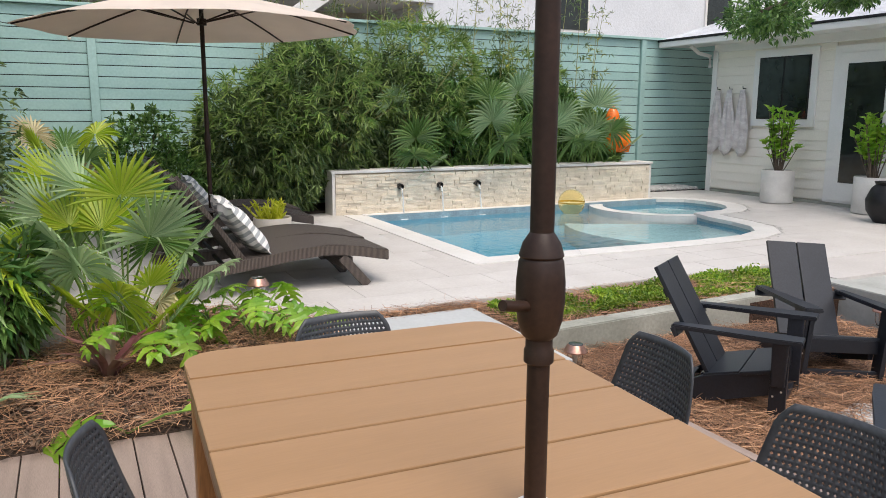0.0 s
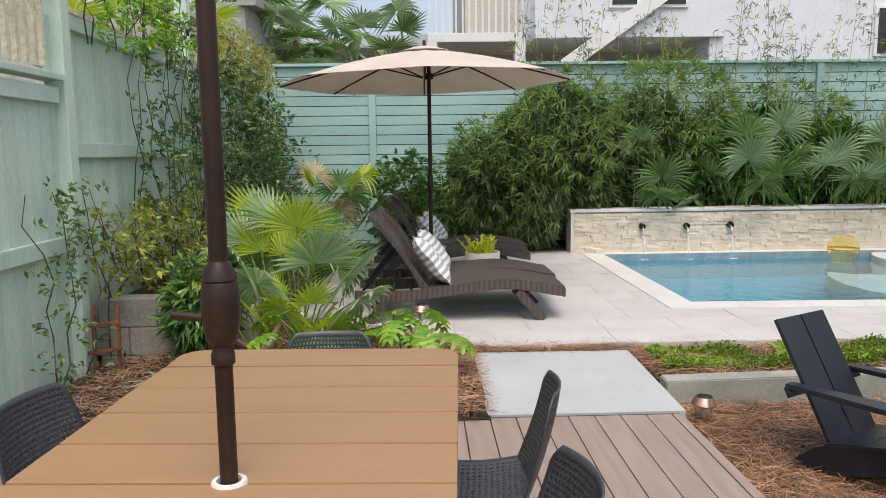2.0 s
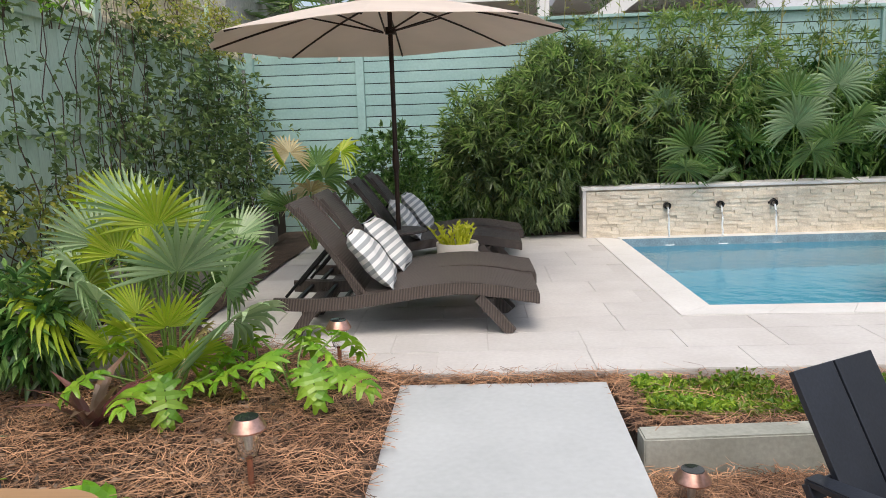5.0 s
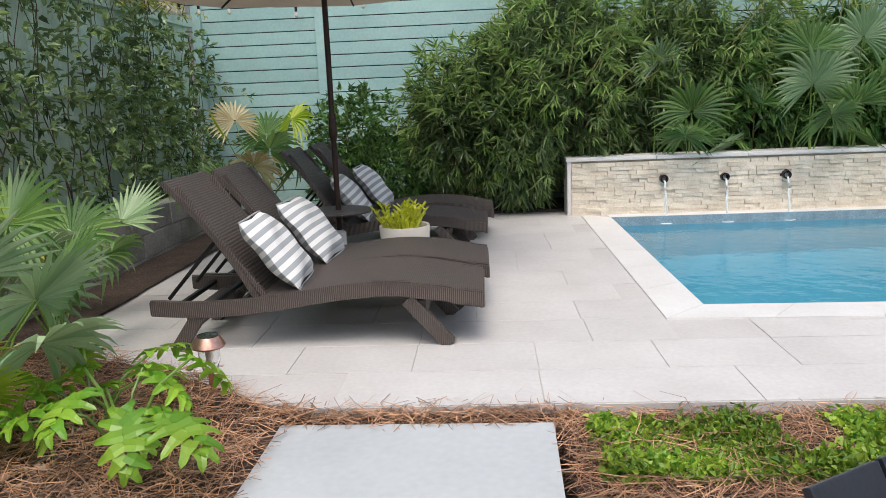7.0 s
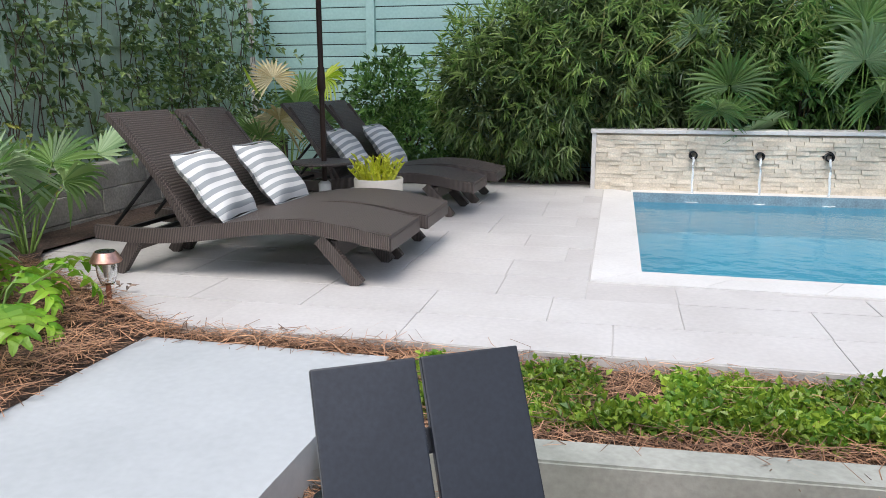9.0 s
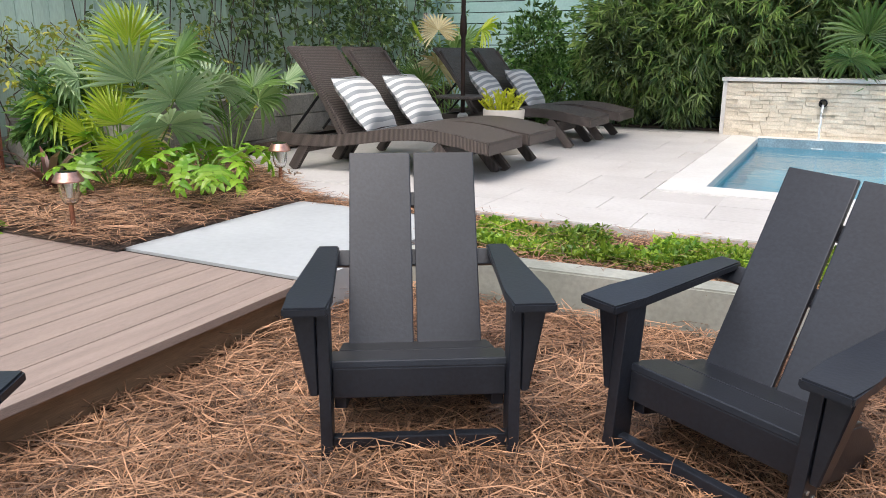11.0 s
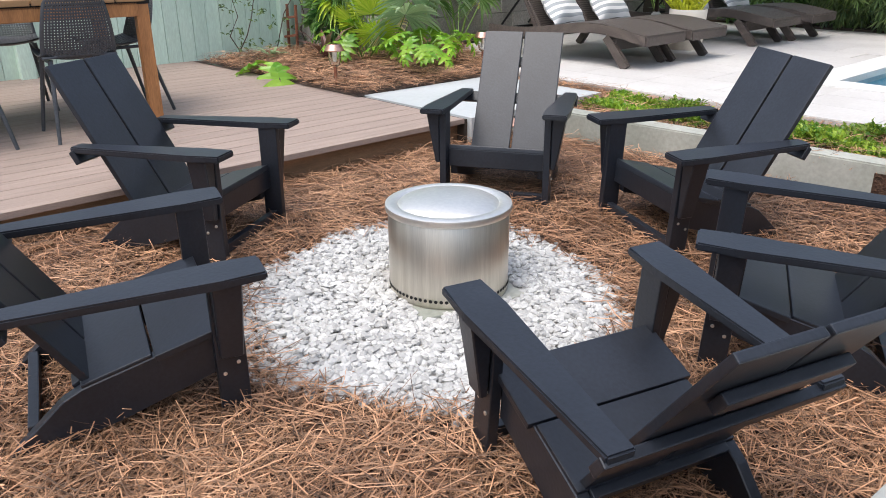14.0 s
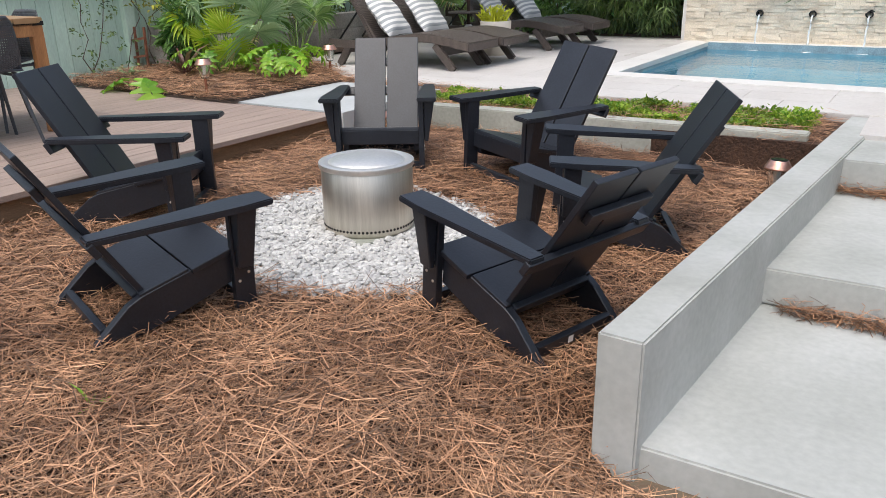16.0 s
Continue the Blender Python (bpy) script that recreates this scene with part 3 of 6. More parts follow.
near("", "smooth grey concrete wall beside the garden steps", "wall", part("wall_steps", bm, CONCRETE))
for k, (ya, yb, z) in enumerate(((1.67, 2.94, -0.342), (2.91, 4.32, -0.178), (4.3, 5.56, -0.004))):
    bm = prism([(6.54 + 0.0815 * (ya - 1.6), ya), (8.6, ya + 0.03), (8.6, yb), (6.54 + 0.0815 * (yb - 1.6), yb)], z - (0.16 if k else 0.4), z)
    bmesh.ops.bevel(bm, geom=bm.edges[:], offset=0.008, segments=2, affect="EDGES")
    near("", "wide smooth concrete garden step", "step", part("floor_step_%d" % (k + 1), bm, CONCRETE))
near("", "soil and pine straw under the garden steps", "ground", part("ground_steps", boxed(6.62, 8.7, 1.75, 5.5, -0.8, -0.36), STRAW_SOIL))
near("", "soil of the ground cover strip", "ground", part("ground_strip", boxed(3.505, 6.66, 4.75, 5.58, -0.5, -0.03), STRAW_SOIL))

# ---- pool house ----
HX = 11.6
house = thing("pool_house", (HX, 11.2, 0.08), label="white pool house with lap siding, dark window and glazed door", category="house")
L = Matrix.Translation((0, 0, 0))
part("wall", boxed(0.03, 0.2, -9.5, 0, -0.1, 2.62), SIDING, house)
part("wall", boxed(0.03, 6, -0.17, 0.0, -0.1, 2.62), SIDING, house)
for k in range(16):
    z = 0.02 + 0.155 * k
    for ya, yb in ((-0.95, -0.09), (-2.48, -2.2), (-9.4, -3.62)) if 1.22 < z + 0.155 and z < 2.3 else ((-2.48, -0.09), (-9.4, -3.62)):
        part("lap_board", beam((0.012, ya, z + 0.078), (0.012, yb, z + 0.078), 0.02, 0.16, 0.002, up=(0.09, 0, 1)), SIDING, house)
part("corner_board", boxed(-0.02, 0.04, -0.09, 0.02, -0.05, 2.5, 0.004), WHITE, house)
part("frieze", boxed(-0.02, 0.03, -9.4, 0.0, 2.46, 2.62, 0.004), WHITE, house)
part("soffit", boxed(-0.55, 0.1, -9.6, 0.75, 2.6, 2.63), WHITE, house)
part("gutter", boxed(-0.62, -0.5, -9.6, 0.8, 2.58, 2.68, 0.012), WHITE, house, "white metal gutter")
bm = beam((-0.6, -4.4, 2.69), (5.5, -4.4, 4.4), 10.5, 0.05)
part("roof", bm, ROOF, house, "pale roof with a dark edge")
part("drip_edge", boxed(-0.63, -0.56, -9.62, 0.83, 2.68, 2.72), DARKMETAL, house)
part("downpipe", tube([(-0.5, 0.1, 2.57), (-0.3, 0.1, 2.45), (-0.06, 0.06, 2.4), (-0.05, 0.06, 2.2)], 0.035, 10), WHITE, house, smooth=True)
win = part("window", boxed(-0.035, 0.05, -2.2, -0.95, 1.16, 2.42, 0.004), WHITE, house, "white window casing")
part("frame", boxed(-0.045, 0.0, -2.08, -1.07, 1.28, 2.3, 0.003), DARKMETAL, win, "dark sash frame")
for ya, yb in ((-2.05, -1.6), (-1.56, -1.1)):
    part("pane", boxed(-0.052, -0.044, ya, yb, 1.31, 2.27), DARKGLASS, win, "dark reflective pane")
door = part("door", boxed(-0.03, 0.05, -3.62, -2.48, 0.0, 2.4, 0.004), WHITE, house, "white door casing")
leaf = part("door_leaf", boxed(-0.05, -0.02, -3.5, -2.6, 0.04, 2.28, 0.004), WHITE, door, "white glazed door")
part("pane", boxed(-0.056, -0.049, -3.36, -2.74, 0.32, 2.12), DARKGLASS, door, "full height dark glass")
part("lock", boxed(-0.075, -0.05, -3.46, -3.4, 0.93, 1.07, 0.006), DARKMETAL, door, "dark keypad lock and lever")
part("foundation", boxed(-0.01, 0.2, -9.4, 0, -0.2, 0.0), CONCRETE_RAW, house)
for k, y in enumerate((-0.2, -0.48, -0.78)):
    hook_z = 1.78
    tw = thing("towel", (HX - 0.03, 11.2 + y, 0.08 + hook_z), label="grey and white striped towel hanging from a hook", category="towel", group="towels on the pool house")
    verts, faces = [], []
    for i in range(9):
        for j in range(14):
            u, v = i / 8 - 0.5, j / 13
            w = 0.1 + 0.24 * min(1, v * 1.6)
            verts.append((-0.03 - 0.018 * math.sin(u * 14 + k) * min(1, v * 3) - 0.01, u * w + 0.01 * math.sin(v * 5 + k), -v * (1.08 + 0.08 * math.sin(u * 5 + k))))
    for i in range(8):
        for j in range(13):
            a = i * 14 + j
            faces.append((a, a + 1, a + 15, a + 14))
    o = raw("cloth", verts, faces, TOWEL, tw, smooth=True)
    o.modifiers.new("thick", "SOLIDIFY").thickness = 0.008
    part("hook", tube([(0.02, 0, 0.02), (-0.05, 0, 0.02), (-0.06, 0, 0.06)], 0.007, 6), DARKMETAL, tw)

# ---- neighbouring buildings beyond the fence ----
def windowed(parent, x, y, z, w, h):
    f = part("window", boxed(x - w / 2 - 0.07, x + w / 2 + 0.07, y - 0.06, y + 0.05, z - 0.07, z + h + 0.07, 0.01), WHITE, parent)
    part("pane", boxed(x - w / 2, x + w / 2, y - 0.075, y - 0.058, z, z + h), DARKGLASS, f)


nb = thing("neighbour_building", (0, 0, 0), label="white painted brick building behind the back fence", category="building")
part("wall", boxed(8.6, 24, 17.5, 26, -0.4, 9), WHITEBRICK, nb)
windowed(nb, 12.9, 17.5, 3.6, 0.9, 1.0)
windowed(nb, 18, 17.5, 3.6, 0.9, 1.3)
nb2 = thing("neighbour_house", (0, 0, 0), label="cream two-storey house with an outside stair and white balcony", category="house")
part("wall", boxed(3.2, 8.6, 20, 27, -0.4, 8), BEIGE, nb2)
part("upper_wall", boxed(4.6, 8.9, 17.4, 20.2, 4.0, 8), WHITEBRICK, nb2, "projecting pale upper storey")
for x in (6.6, 7.7):
    windowed(nb2, x, 17.4, 4.7, 0.55, 1.5)
part("balcony", boxed(2.2, 4.4, 17.6, 20, 3.95, 4.15, 0.01), WHITE, nb2)
for k in range(15):
    part("baluster", boxed(2.25 + 0.15 * k - 0.02, 2.25 + 0.15 * k + 0.02, 17.62, 17.66, 4.15, 4.95), WHITE, nb2)
part("handrail", boxed(2.2, 4.45, 17.58, 17.7, 4.95, 5.03, 0.01), WHITE, nb2)
for x in (2.3, 4.3):
    part("column", boxed(x - 0.12, x + 0.12, 17.6, 17.84, -0.4, 3.95, 0.01), WHITE, nb2)
part("stair_stringer", beam((4.6, 17.3, 2.9), (7.6, 17.3, 5.0), 0.1, 0.32), WHITE, nb2, "white outside stair")
part("stair_soffit", prism([(4.6, 17.35), (7.8, 17.35), (7.8, 18.6), (4.6, 18.6)], 2.2, 2.8), BEIGE, nb2)
nb3 = thing("grey_garage", (0, 0, 0), label="grey block wall of the building next door", category="building")
part("wall", boxed(-7, -0.9, 13.2, 30, -0.4, 4.0), GREYBLOCK, nb3)
bm = beam((-0.85, 13.1, 4.0), (-0.85, 30, 5.5), 0.3, 0.15)
part("roof_edge", bm, GREYBLOCK, nb3)
nb4 = thing("far_house", (0, 0, 0), label="pale blue house far behind the palms", category="house")
part("wall", boxed(-4, 3, 30, 36, -0.4, 5.2), WHITEBRICK, nb4)
part("roof", beam((-4.5, 30, 5.2), (3.5, 30, 5.3), 7, 0.4), ROOF, nb4)
# own house behind the walk, closing the garden
own = thing("wall_house", (0, 0, 0), label="plain white house wall behind the deck", category="wall", kind="structure")
part("wall", boxed(-0.5, 16, -9.2, -9.0, -0.4, 3.6), SIDING, own)


# ---- dining table ----
TC, TR = (1.55, 1.662, 0.0), -3.0
table = thing("dining_table", TC, TR, "long tan slatted dining table with rounded corners on the deck", "table")
HW, HL, n = 0.492, 1.128, 10
pitch = 2 * HL / n
for k in range(n):
    y0, y1 = -HL + pitch * k, -HL + pitch * (k + 1) - 0.0085
    bm = bmesh.new()
    if k in (0, n - 1):
        s = -1 if k == 0 else 1
        yo, yi = (y0, y1) if k == 0 else (y1, y0)
        pts = [(-HW, yi), (HW, yi)]
        c = 0.085
        pts += [(HW - c + c * math.cos(radians(a)), yo - s * (c - c * math.sin(radians(a)))) for a in range(0, 91, 15)]
        pts += [(-HW + c - c * math.sin(radians(a)), yo - s * (c - c * math.cos(radians(a)))) for a in range(0, 91, 15)]
        bm = prism(pts if s > 0 else pts[::-1], 0.715, 0.75)
        bmesh.ops.bevel(bm, geom=[e for e in bm.edges if abs(e.verts[0].co.z - e.verts[1].co.z) < 1e-6], offset=0.004, segments=2, affect="EDGES")
    else:
        box(bm, -HW, HW, y0, y1, 0.715, 0.75, 0.004)
    part("tabletop_board", bm, TABLE, table)
for sx in (-1, 1):
    part("side_rail", boxed(sx * (HW - 0.03) - 0.018, sx * (HW - 0.03) + 0.018, -HL + 0.1, HL - 0.1, 0.63, 0.714, 0.006), TABLE_LEG, table)
    part("end_rail", boxed(-HW + 0.1, HW - 0.1, sx * (HL - 0.04) - 0.018, sx * (HL - 0.04) + 0.018, 0.63, 0.714, 0.006), TABLE_LEG, table)
    for sy in (-1, 1):
        leg = bmesh.new()
        box(leg, -0.03, 0.03, -0.04, 0.04, 0, 0.714, 0.012)
        part("leg", leg, TABLE_LEG, table, m=Matrix.Translation((sx * (HW - 0.045), sy * (HL - 0.075), 0)))
# added plate, coloured near black so the seams look shaded
part("under_frame", boxed(-HW + 0.012, HW - 0.012, -HL + 0.03, HL - 0.03, 0.7, 0.727), GAP_SHADE, table, "added dark sheet standing in for shade in the board seams")
part("grommet", lathe([(0.026, 0.748), (0.027, 0.756), (0.036, 0.756), (0.039, 0.751), (0.039, 0.74), (0.026, 0.74)], 32), WHITEPOT, table, "white umbrella ring", smooth=True)

# ---- pole through the table ----
tp = thing("table_umbrella_pole", (TC[0], TC[1], 0), label="dark bronze umbrella pole with a crank housing through the table", category="umbrella pole")
part("pole", lathe([(0, 0.0), (0.019, 0.0), (0.019, 1.02), (0, 1.02)], 24), BRONZE, tp, smooth=True)
part("upper_pole", lathe([(0, 1.2), (0.0197, 1.2), (0.0197, 3.1), (0, 3.1)], 24), BRONZE, tp, smooth=True)
part("crank_housing", lathe([(0.019, 1.01), (0.025, 1.015), (0.025, 1.035), (0.0225, 1.04), (0.0225, 1.055), (0.03, 1.062), (0.037, 1.085), (0.0405, 1.12), (0.0405, 1.15), (0.037, 1.185), (0.034, 1.19), (0.037, 1.194), (0.031, 1.215), (0.0197, 1.232)], 32), BRONZE, tp, smooth=True)
d = Vector((-0.93, -0.36, 0))
part("crank_handle", tube([d * 0.035 + Vector((0, 0, 1.115)), d * 0.06 + Vector((0, 0, 1.12)), d * 0.062 + Vector((0, 0, 1.12)), d * 0.1 + Vector((0, 0, 1.128))], 0.009, 10), BRONZE, tp, smooth=True)
part("base", lathe([(0, 0), (0.22, 0), (0.22, 0.03), (0.06, 0.07), (0.03, 0.25), (0, 0.25)], 32), BRONZE, tp, smooth=True)


# ---- perforated dining chairs ----
def shell_point(u, v):
    """Seat and back of the shell: u across (-1..1), v from the seat front (0) to the top of the back (1)."""
    if v < 0.5:
        s = v / 0.5
        y, z = -0.2 + 0.36 * s, 0.45 - 0.025 * math.sin(s * math.pi)
        w = 0.19 + 0.005 * s
    else:
        s = (v - 0.5) / 0.5
        y, z = 0.16 + 0.045 * math.sin(s * 1.57) + 0.05 * s, 0.45 + 0.335 * s - 0.035 * (1 - s) * s
        w = 0.195 - 0.05 * s * s
    return Vector((u * w, y - 0.035 * u * u * (1 if v > 0.5 else 0.2), z + 0.03 * u * u * (1 if v < 0.5 else 0)))


def perforated(v0, v1, nu, nv):
    bm = bmesh.new()
    P = {}

    def vert(i, j):
        key = (round(i, 3), round(j, 3))
        if key not in P:
            u, v = 2 * i / nu - 1, j / nv
            if v1 > 0.9 and v > 0.85:
                u *= 1 - 1.1 * (v - 0.85) ** 2 / 0.15
            P[key] = bm.verts.new(shell_point(u, v0 + (v1 - v0) * v))
        return P[key]

    for i in range(nu):
        for j in range(nv):
            c = [vert(i, j), vert(i + 1, j), vert(i + 1, j + 1), vert(i, j + 1)]
            if 0 < i < nu - 1 and 0 < j < nv - 1:
                h = 0.29
                d = [vert(i + 0.5, j + 0.5 - h), vert(i + 0.5 + h, j + 0.5), vert(i + 0.5, j + 0.5 + h), vert(i + 0.5 - h, j + 0.5)]
                for k in range(4):
                    bm.faces.new((c[k], c[(k + 1) % 4], d[(k + 1) % 4], d[k]))
            else:
                bm.faces.new(c)
    return bm


def dining_chair():
    ch = thing("dining_chair", label="charcoal perforated plastic dining chair with thin legs", category="chair", group="chairs round the dining table")
    seat = part("seat", perforated(0.0, 0.52, 22, 20), CHAIR_PLASTIC, ch, smooth=True)
    back = part("backrest", perforated(0.5, 1.0, 24, 22), CHAIR_PLASTIC, ch, smooth=True)
    for o in (seat, back):
        md = o.modifiers.new("thick", "SOLIDIFY")
        md.thickness, md.offset = 0.006, 0
    for sx in (-1, 1):
        part("leg", tube([(sx * 0.15, -0.14, 0.44), (sx * 0.21, -0.2, 0.0)], 0.014, 8, taper=0.75), CHAIR_PLASTIC, ch, smooth=True)
        part("leg", tube([(sx * 0.15, 0.12, 0.44), (sx * 0.2, 0.24, 0.0)], 0.014, 8, taper=0.75), CHAIR_PLASTIC, ch, smooth=True)
        part("under_rail", tube([(sx * 0.15, -0.15, 0.425), (sx * 0.15, 0.13, 0.425)], 0.01, 8), CHAIR_PLASTIC, ch, smooth=True)
    return ch


chair = dining_chair()
# place of the top of each backrest, and the turn
spots = [(1.62, 2.9, 2), (0.85, 2.2, 80), (0.78, 1.55, 88), (2.35, 2.22, -97), (2.31, 1.62, -82)]
for k, (bx, by, rz) in enumerate(spots):
    m = pose(bx, by, 0, 0, 0, rz) @ Matrix.Translation((0, -0.235, 0))
    if k == 0:
        chair.matrix_basis = m
    else:
        copy_thing(chair, m)


# ---- black adirondack chairs ----
def adirondack():
    ch = thing("adirondack_chair", label="black plastic-lumber adirondack chair on pine straw", category="chair", group="adirondack chairs round the fire pit")
    B = 0.004
    for sx in (-1, 1):
        x = sx * 0.262
        leg = boxed(-0.016, 0.016, 0.02, 0.105, 0.0, 0.447, B)
        part("front_leg", leg, BLACK, ch, m=Matrix.Translation((sx * 0.252, 0, 0)))
        bm = bmesh.new()
        vs = [(0.03, 0.2), (0.095, 0.2), (0.1, 0.446), (0.02, 0.446)]
        lo = [bm.verts.new((sx * 0.27, y, z)) for y, z in vs]
        hi = [bm.verts.new((sx * (0.292 if z < 0.3 else 0.333), y, z)) for y, z in vs]
        bm.faces.new(lo), bm.faces.new(hi[::-1])
        for k in range(4):
            bm.faces.new((lo[k], hi[k], hi[(k + 1) % 4], lo[(k + 1) % 4]))
        bmesh.ops.bevel(bm, geom=bm.edges[:], offset=0.004, segments=1, affect="EDGES")
        part("arm_bracket", bm, BLACK, ch)
        bm = bmesh.new()
        vs = [(sx * 0.232, -0.045), (sx * 0.345, -0.045), (sx * 0.346, 0.08), (sx * 0.315, 0.62), (sx * 0.245, 0.62), (sx * 0.228, 0.08)]
        bm = prism(vs if sx > 0 else vs[::-1], -0.0125, 0.0125)
        bmesh.ops.bevel(bm, geom=bm.edges[:], offset=0.005, segments=2, affect="EDGES")
        part("arm", bm, BLACK, ch, m=pose(0, 0, 0.46, -1.0))
        prof = [(0.1, 0.13), (0.1, 0.265), (0.45, 0.175), (0.5, 0.15), (0.675, -0.005), (0.6, -0.005), (0.36, 0.05)]
        bm = bmesh.new()
        a, b = [bm.verts.new((sx * 0.2, y, z)) for y, z in prof], [bm.verts.new((sx * 0.234, y, z)) for y, z in prof]
        bm.faces.new(a), bm.faces.new(b[::-1])
        for k in range(len(prof)):
            j = (k + 1) % len(prof)
            bm.faces.new((a[k], b[k], b[j], a[j]))
        bmesh.ops.bevel(bm, geom=bm.edges[:], offset=0.003, segments=1, affect="EDGES")
        part("side_rail", bm, BLACK, ch)
        for y, z in ((0.045, 0.17), (0.085, 0.21), (0.045, 0.4), (0.085, 0.14)):
            part("bolt", lathe([(0, 0), (0.006, 0), (0.006, 0.003), (0, 0.004)], 8, m=pose(sx * 0.268, y, z, 0, sx * 90)), STEEL_LID, ch, "small steel bolt head")
    tilt = math.degrees(math.atan2(0.09, 0.35))
    for k, (ya, yb) in enumerate(((0.07, 0.258), (0.264, 0.45))):
        za, zb = 0.272 - (ya - 0.07) * 0.257, 0.272 - (yb - 0.07) * 0.257
        part("seat_board", beam((0, ya, za), (0, yb, zb), 0.5 if k == 0 else 0.462, 0.022, B), BLACK, ch)
    part("front_apron", boxed(-0.235, 0.235, 0.068, 0.09, 0.175, 0.262, B), BLACK, ch)
    part("front_stretcher", boxed(-0.238, 0.238, 0.045, 0.075, 0.03, 0.07, B), BLACK, ch)
    p, q = Vector((0, 0.4, 0.12)), Vector((0, 0.755, 0.748))
    for sx in (-1, 1):
        off = Vector((sx * 0.108, 0, 0))
        part("back_board", beam(p + off, q + off, 0.205, 0.022, B, up=(0, -0.87, 0.5)), BLACK, ch)
    d, nrm = (q - p).normalized(), Vector((0, 0.87, -0.49))
    for f, half, w in ((0.78, 0.16, 0.05), (0.5, 0.32, 0.055), (0.08, 0.2, 0.05)):
        c = p + (q - p) * f + nrm * 0.026
        part("back_rail", beam(c - Vector((half, 0, 0)), c + Vector((half, 0, 0)), w, 0.026, B, up=nrm), BLACK, ch)
    part("rear_stretcher", boxed(-0.2, 0.2, 0.57, 0.6, 0.03, 0.075, B), BLACK, ch)
    return ch


ADI = [(4.37, 3.335, 0.521, -0.854), (5.02, 3.516, -0.36, -0.93), (5.591, 2.314, -0.952, 0.306), (4.745, 1.77, 0.285, 0.9585), (4.03, 2.28, 0.845, 0.535), (5.624, 3.06, -0.89, -0.456)]
adi = adirondack()
for k, (x, y, fx, fy) in enumerate(ADI):
    mx, my = x - 0.35 * fx, y - 0.35 * fy
    slope = Vector((-(straw_z(mx + 0.2, my) - straw_z(mx - 0.2, my)) / 0.4, -(straw_z(mx, my + 0.2) - straw_z(mx, my - 0.2)) / 0.4, 1)).normalized()
    lean = Vector((0, 0, 1)).rotation_difference(slope).to_matrix().to_4x4()
    m = Matrix.Translation((mx, my, float(straw_z(mx, my)) + 0.006)) @ lean @ pose(0, 0, 0, 0, 0, math.degrees(math.atan2(fx, -fy))) @ Matrix.Translation((0, -0.35, 0))
    if k == 0:
        adi.matrix_basis = m
    else:
        made = copy_thing(adi, m)
        if k == 2:
            part("sticker", boxed(0.02, 0.045, 0.6015, 0.603, 0.04, 0.066), WHITE, made, "small white sticker on the rear bar")

# ---- fire pit on white pebbles ----
PX, PY = 4.84, 2.61
PZ = float(straw_z(PX, PY))
pit = thing("fire_pit", (PX, PY, PZ + 0.02), label="round brushed stainless steel fire pit with a lid", category="fire pit")
part("body", lathe([(0, 0.0), (0.222, 0.0), (0.225, 0.012), (0.225, 0.318), (0.222, 0.322), (0, 0.322)], 72), STEEL, pit, smooth=False)
for f in pit.children[0].data.polygons:
    f.use_smooth = abs(f.normal.z) < 0.3
part("lid", lathe([(0.0, 0.362), (0.1, 0.358), (0.165, 0.345), (0.182, 0.336), (0.187, 0.331), (0.196, 0.338), (0.222, 0.338), (0.233, 0.334), (0.235, 0.322), (0.232, 0.31), (0.226, 0.31)], 72), STEEL_LID, pit, "bright domed lid with a raised rim", smooth=True)
part("base_ring", lathe([(0, -0.03), (0.2, -0.03), (0.215, 0.0), (0, 0.0)], 60), STEEL, pit)
vent = part("vent_hole", lathe([(0, 0), (0.0065, 0), (0.0065, 0.002), (0, 0.002)], 10), GAP_SHADE, pit, m=pose(0.2245, 0, 0.03, 0, 90))
for k in range(1, 72):
    again(vent, pose(0, 0, 0, 0, 0, 5 * k) @ pose(0.2245, 0, 0.03, 0, 90))
for a in (35, 155, 275):
    part("stand_foot", boxed(0.15, 0.29, -0.06, 0.06, -0.028, -0.018, 0.003), STEEL, pit, "flat metal stand foot", m=pose(0, 0, 0, 0, 0, a))


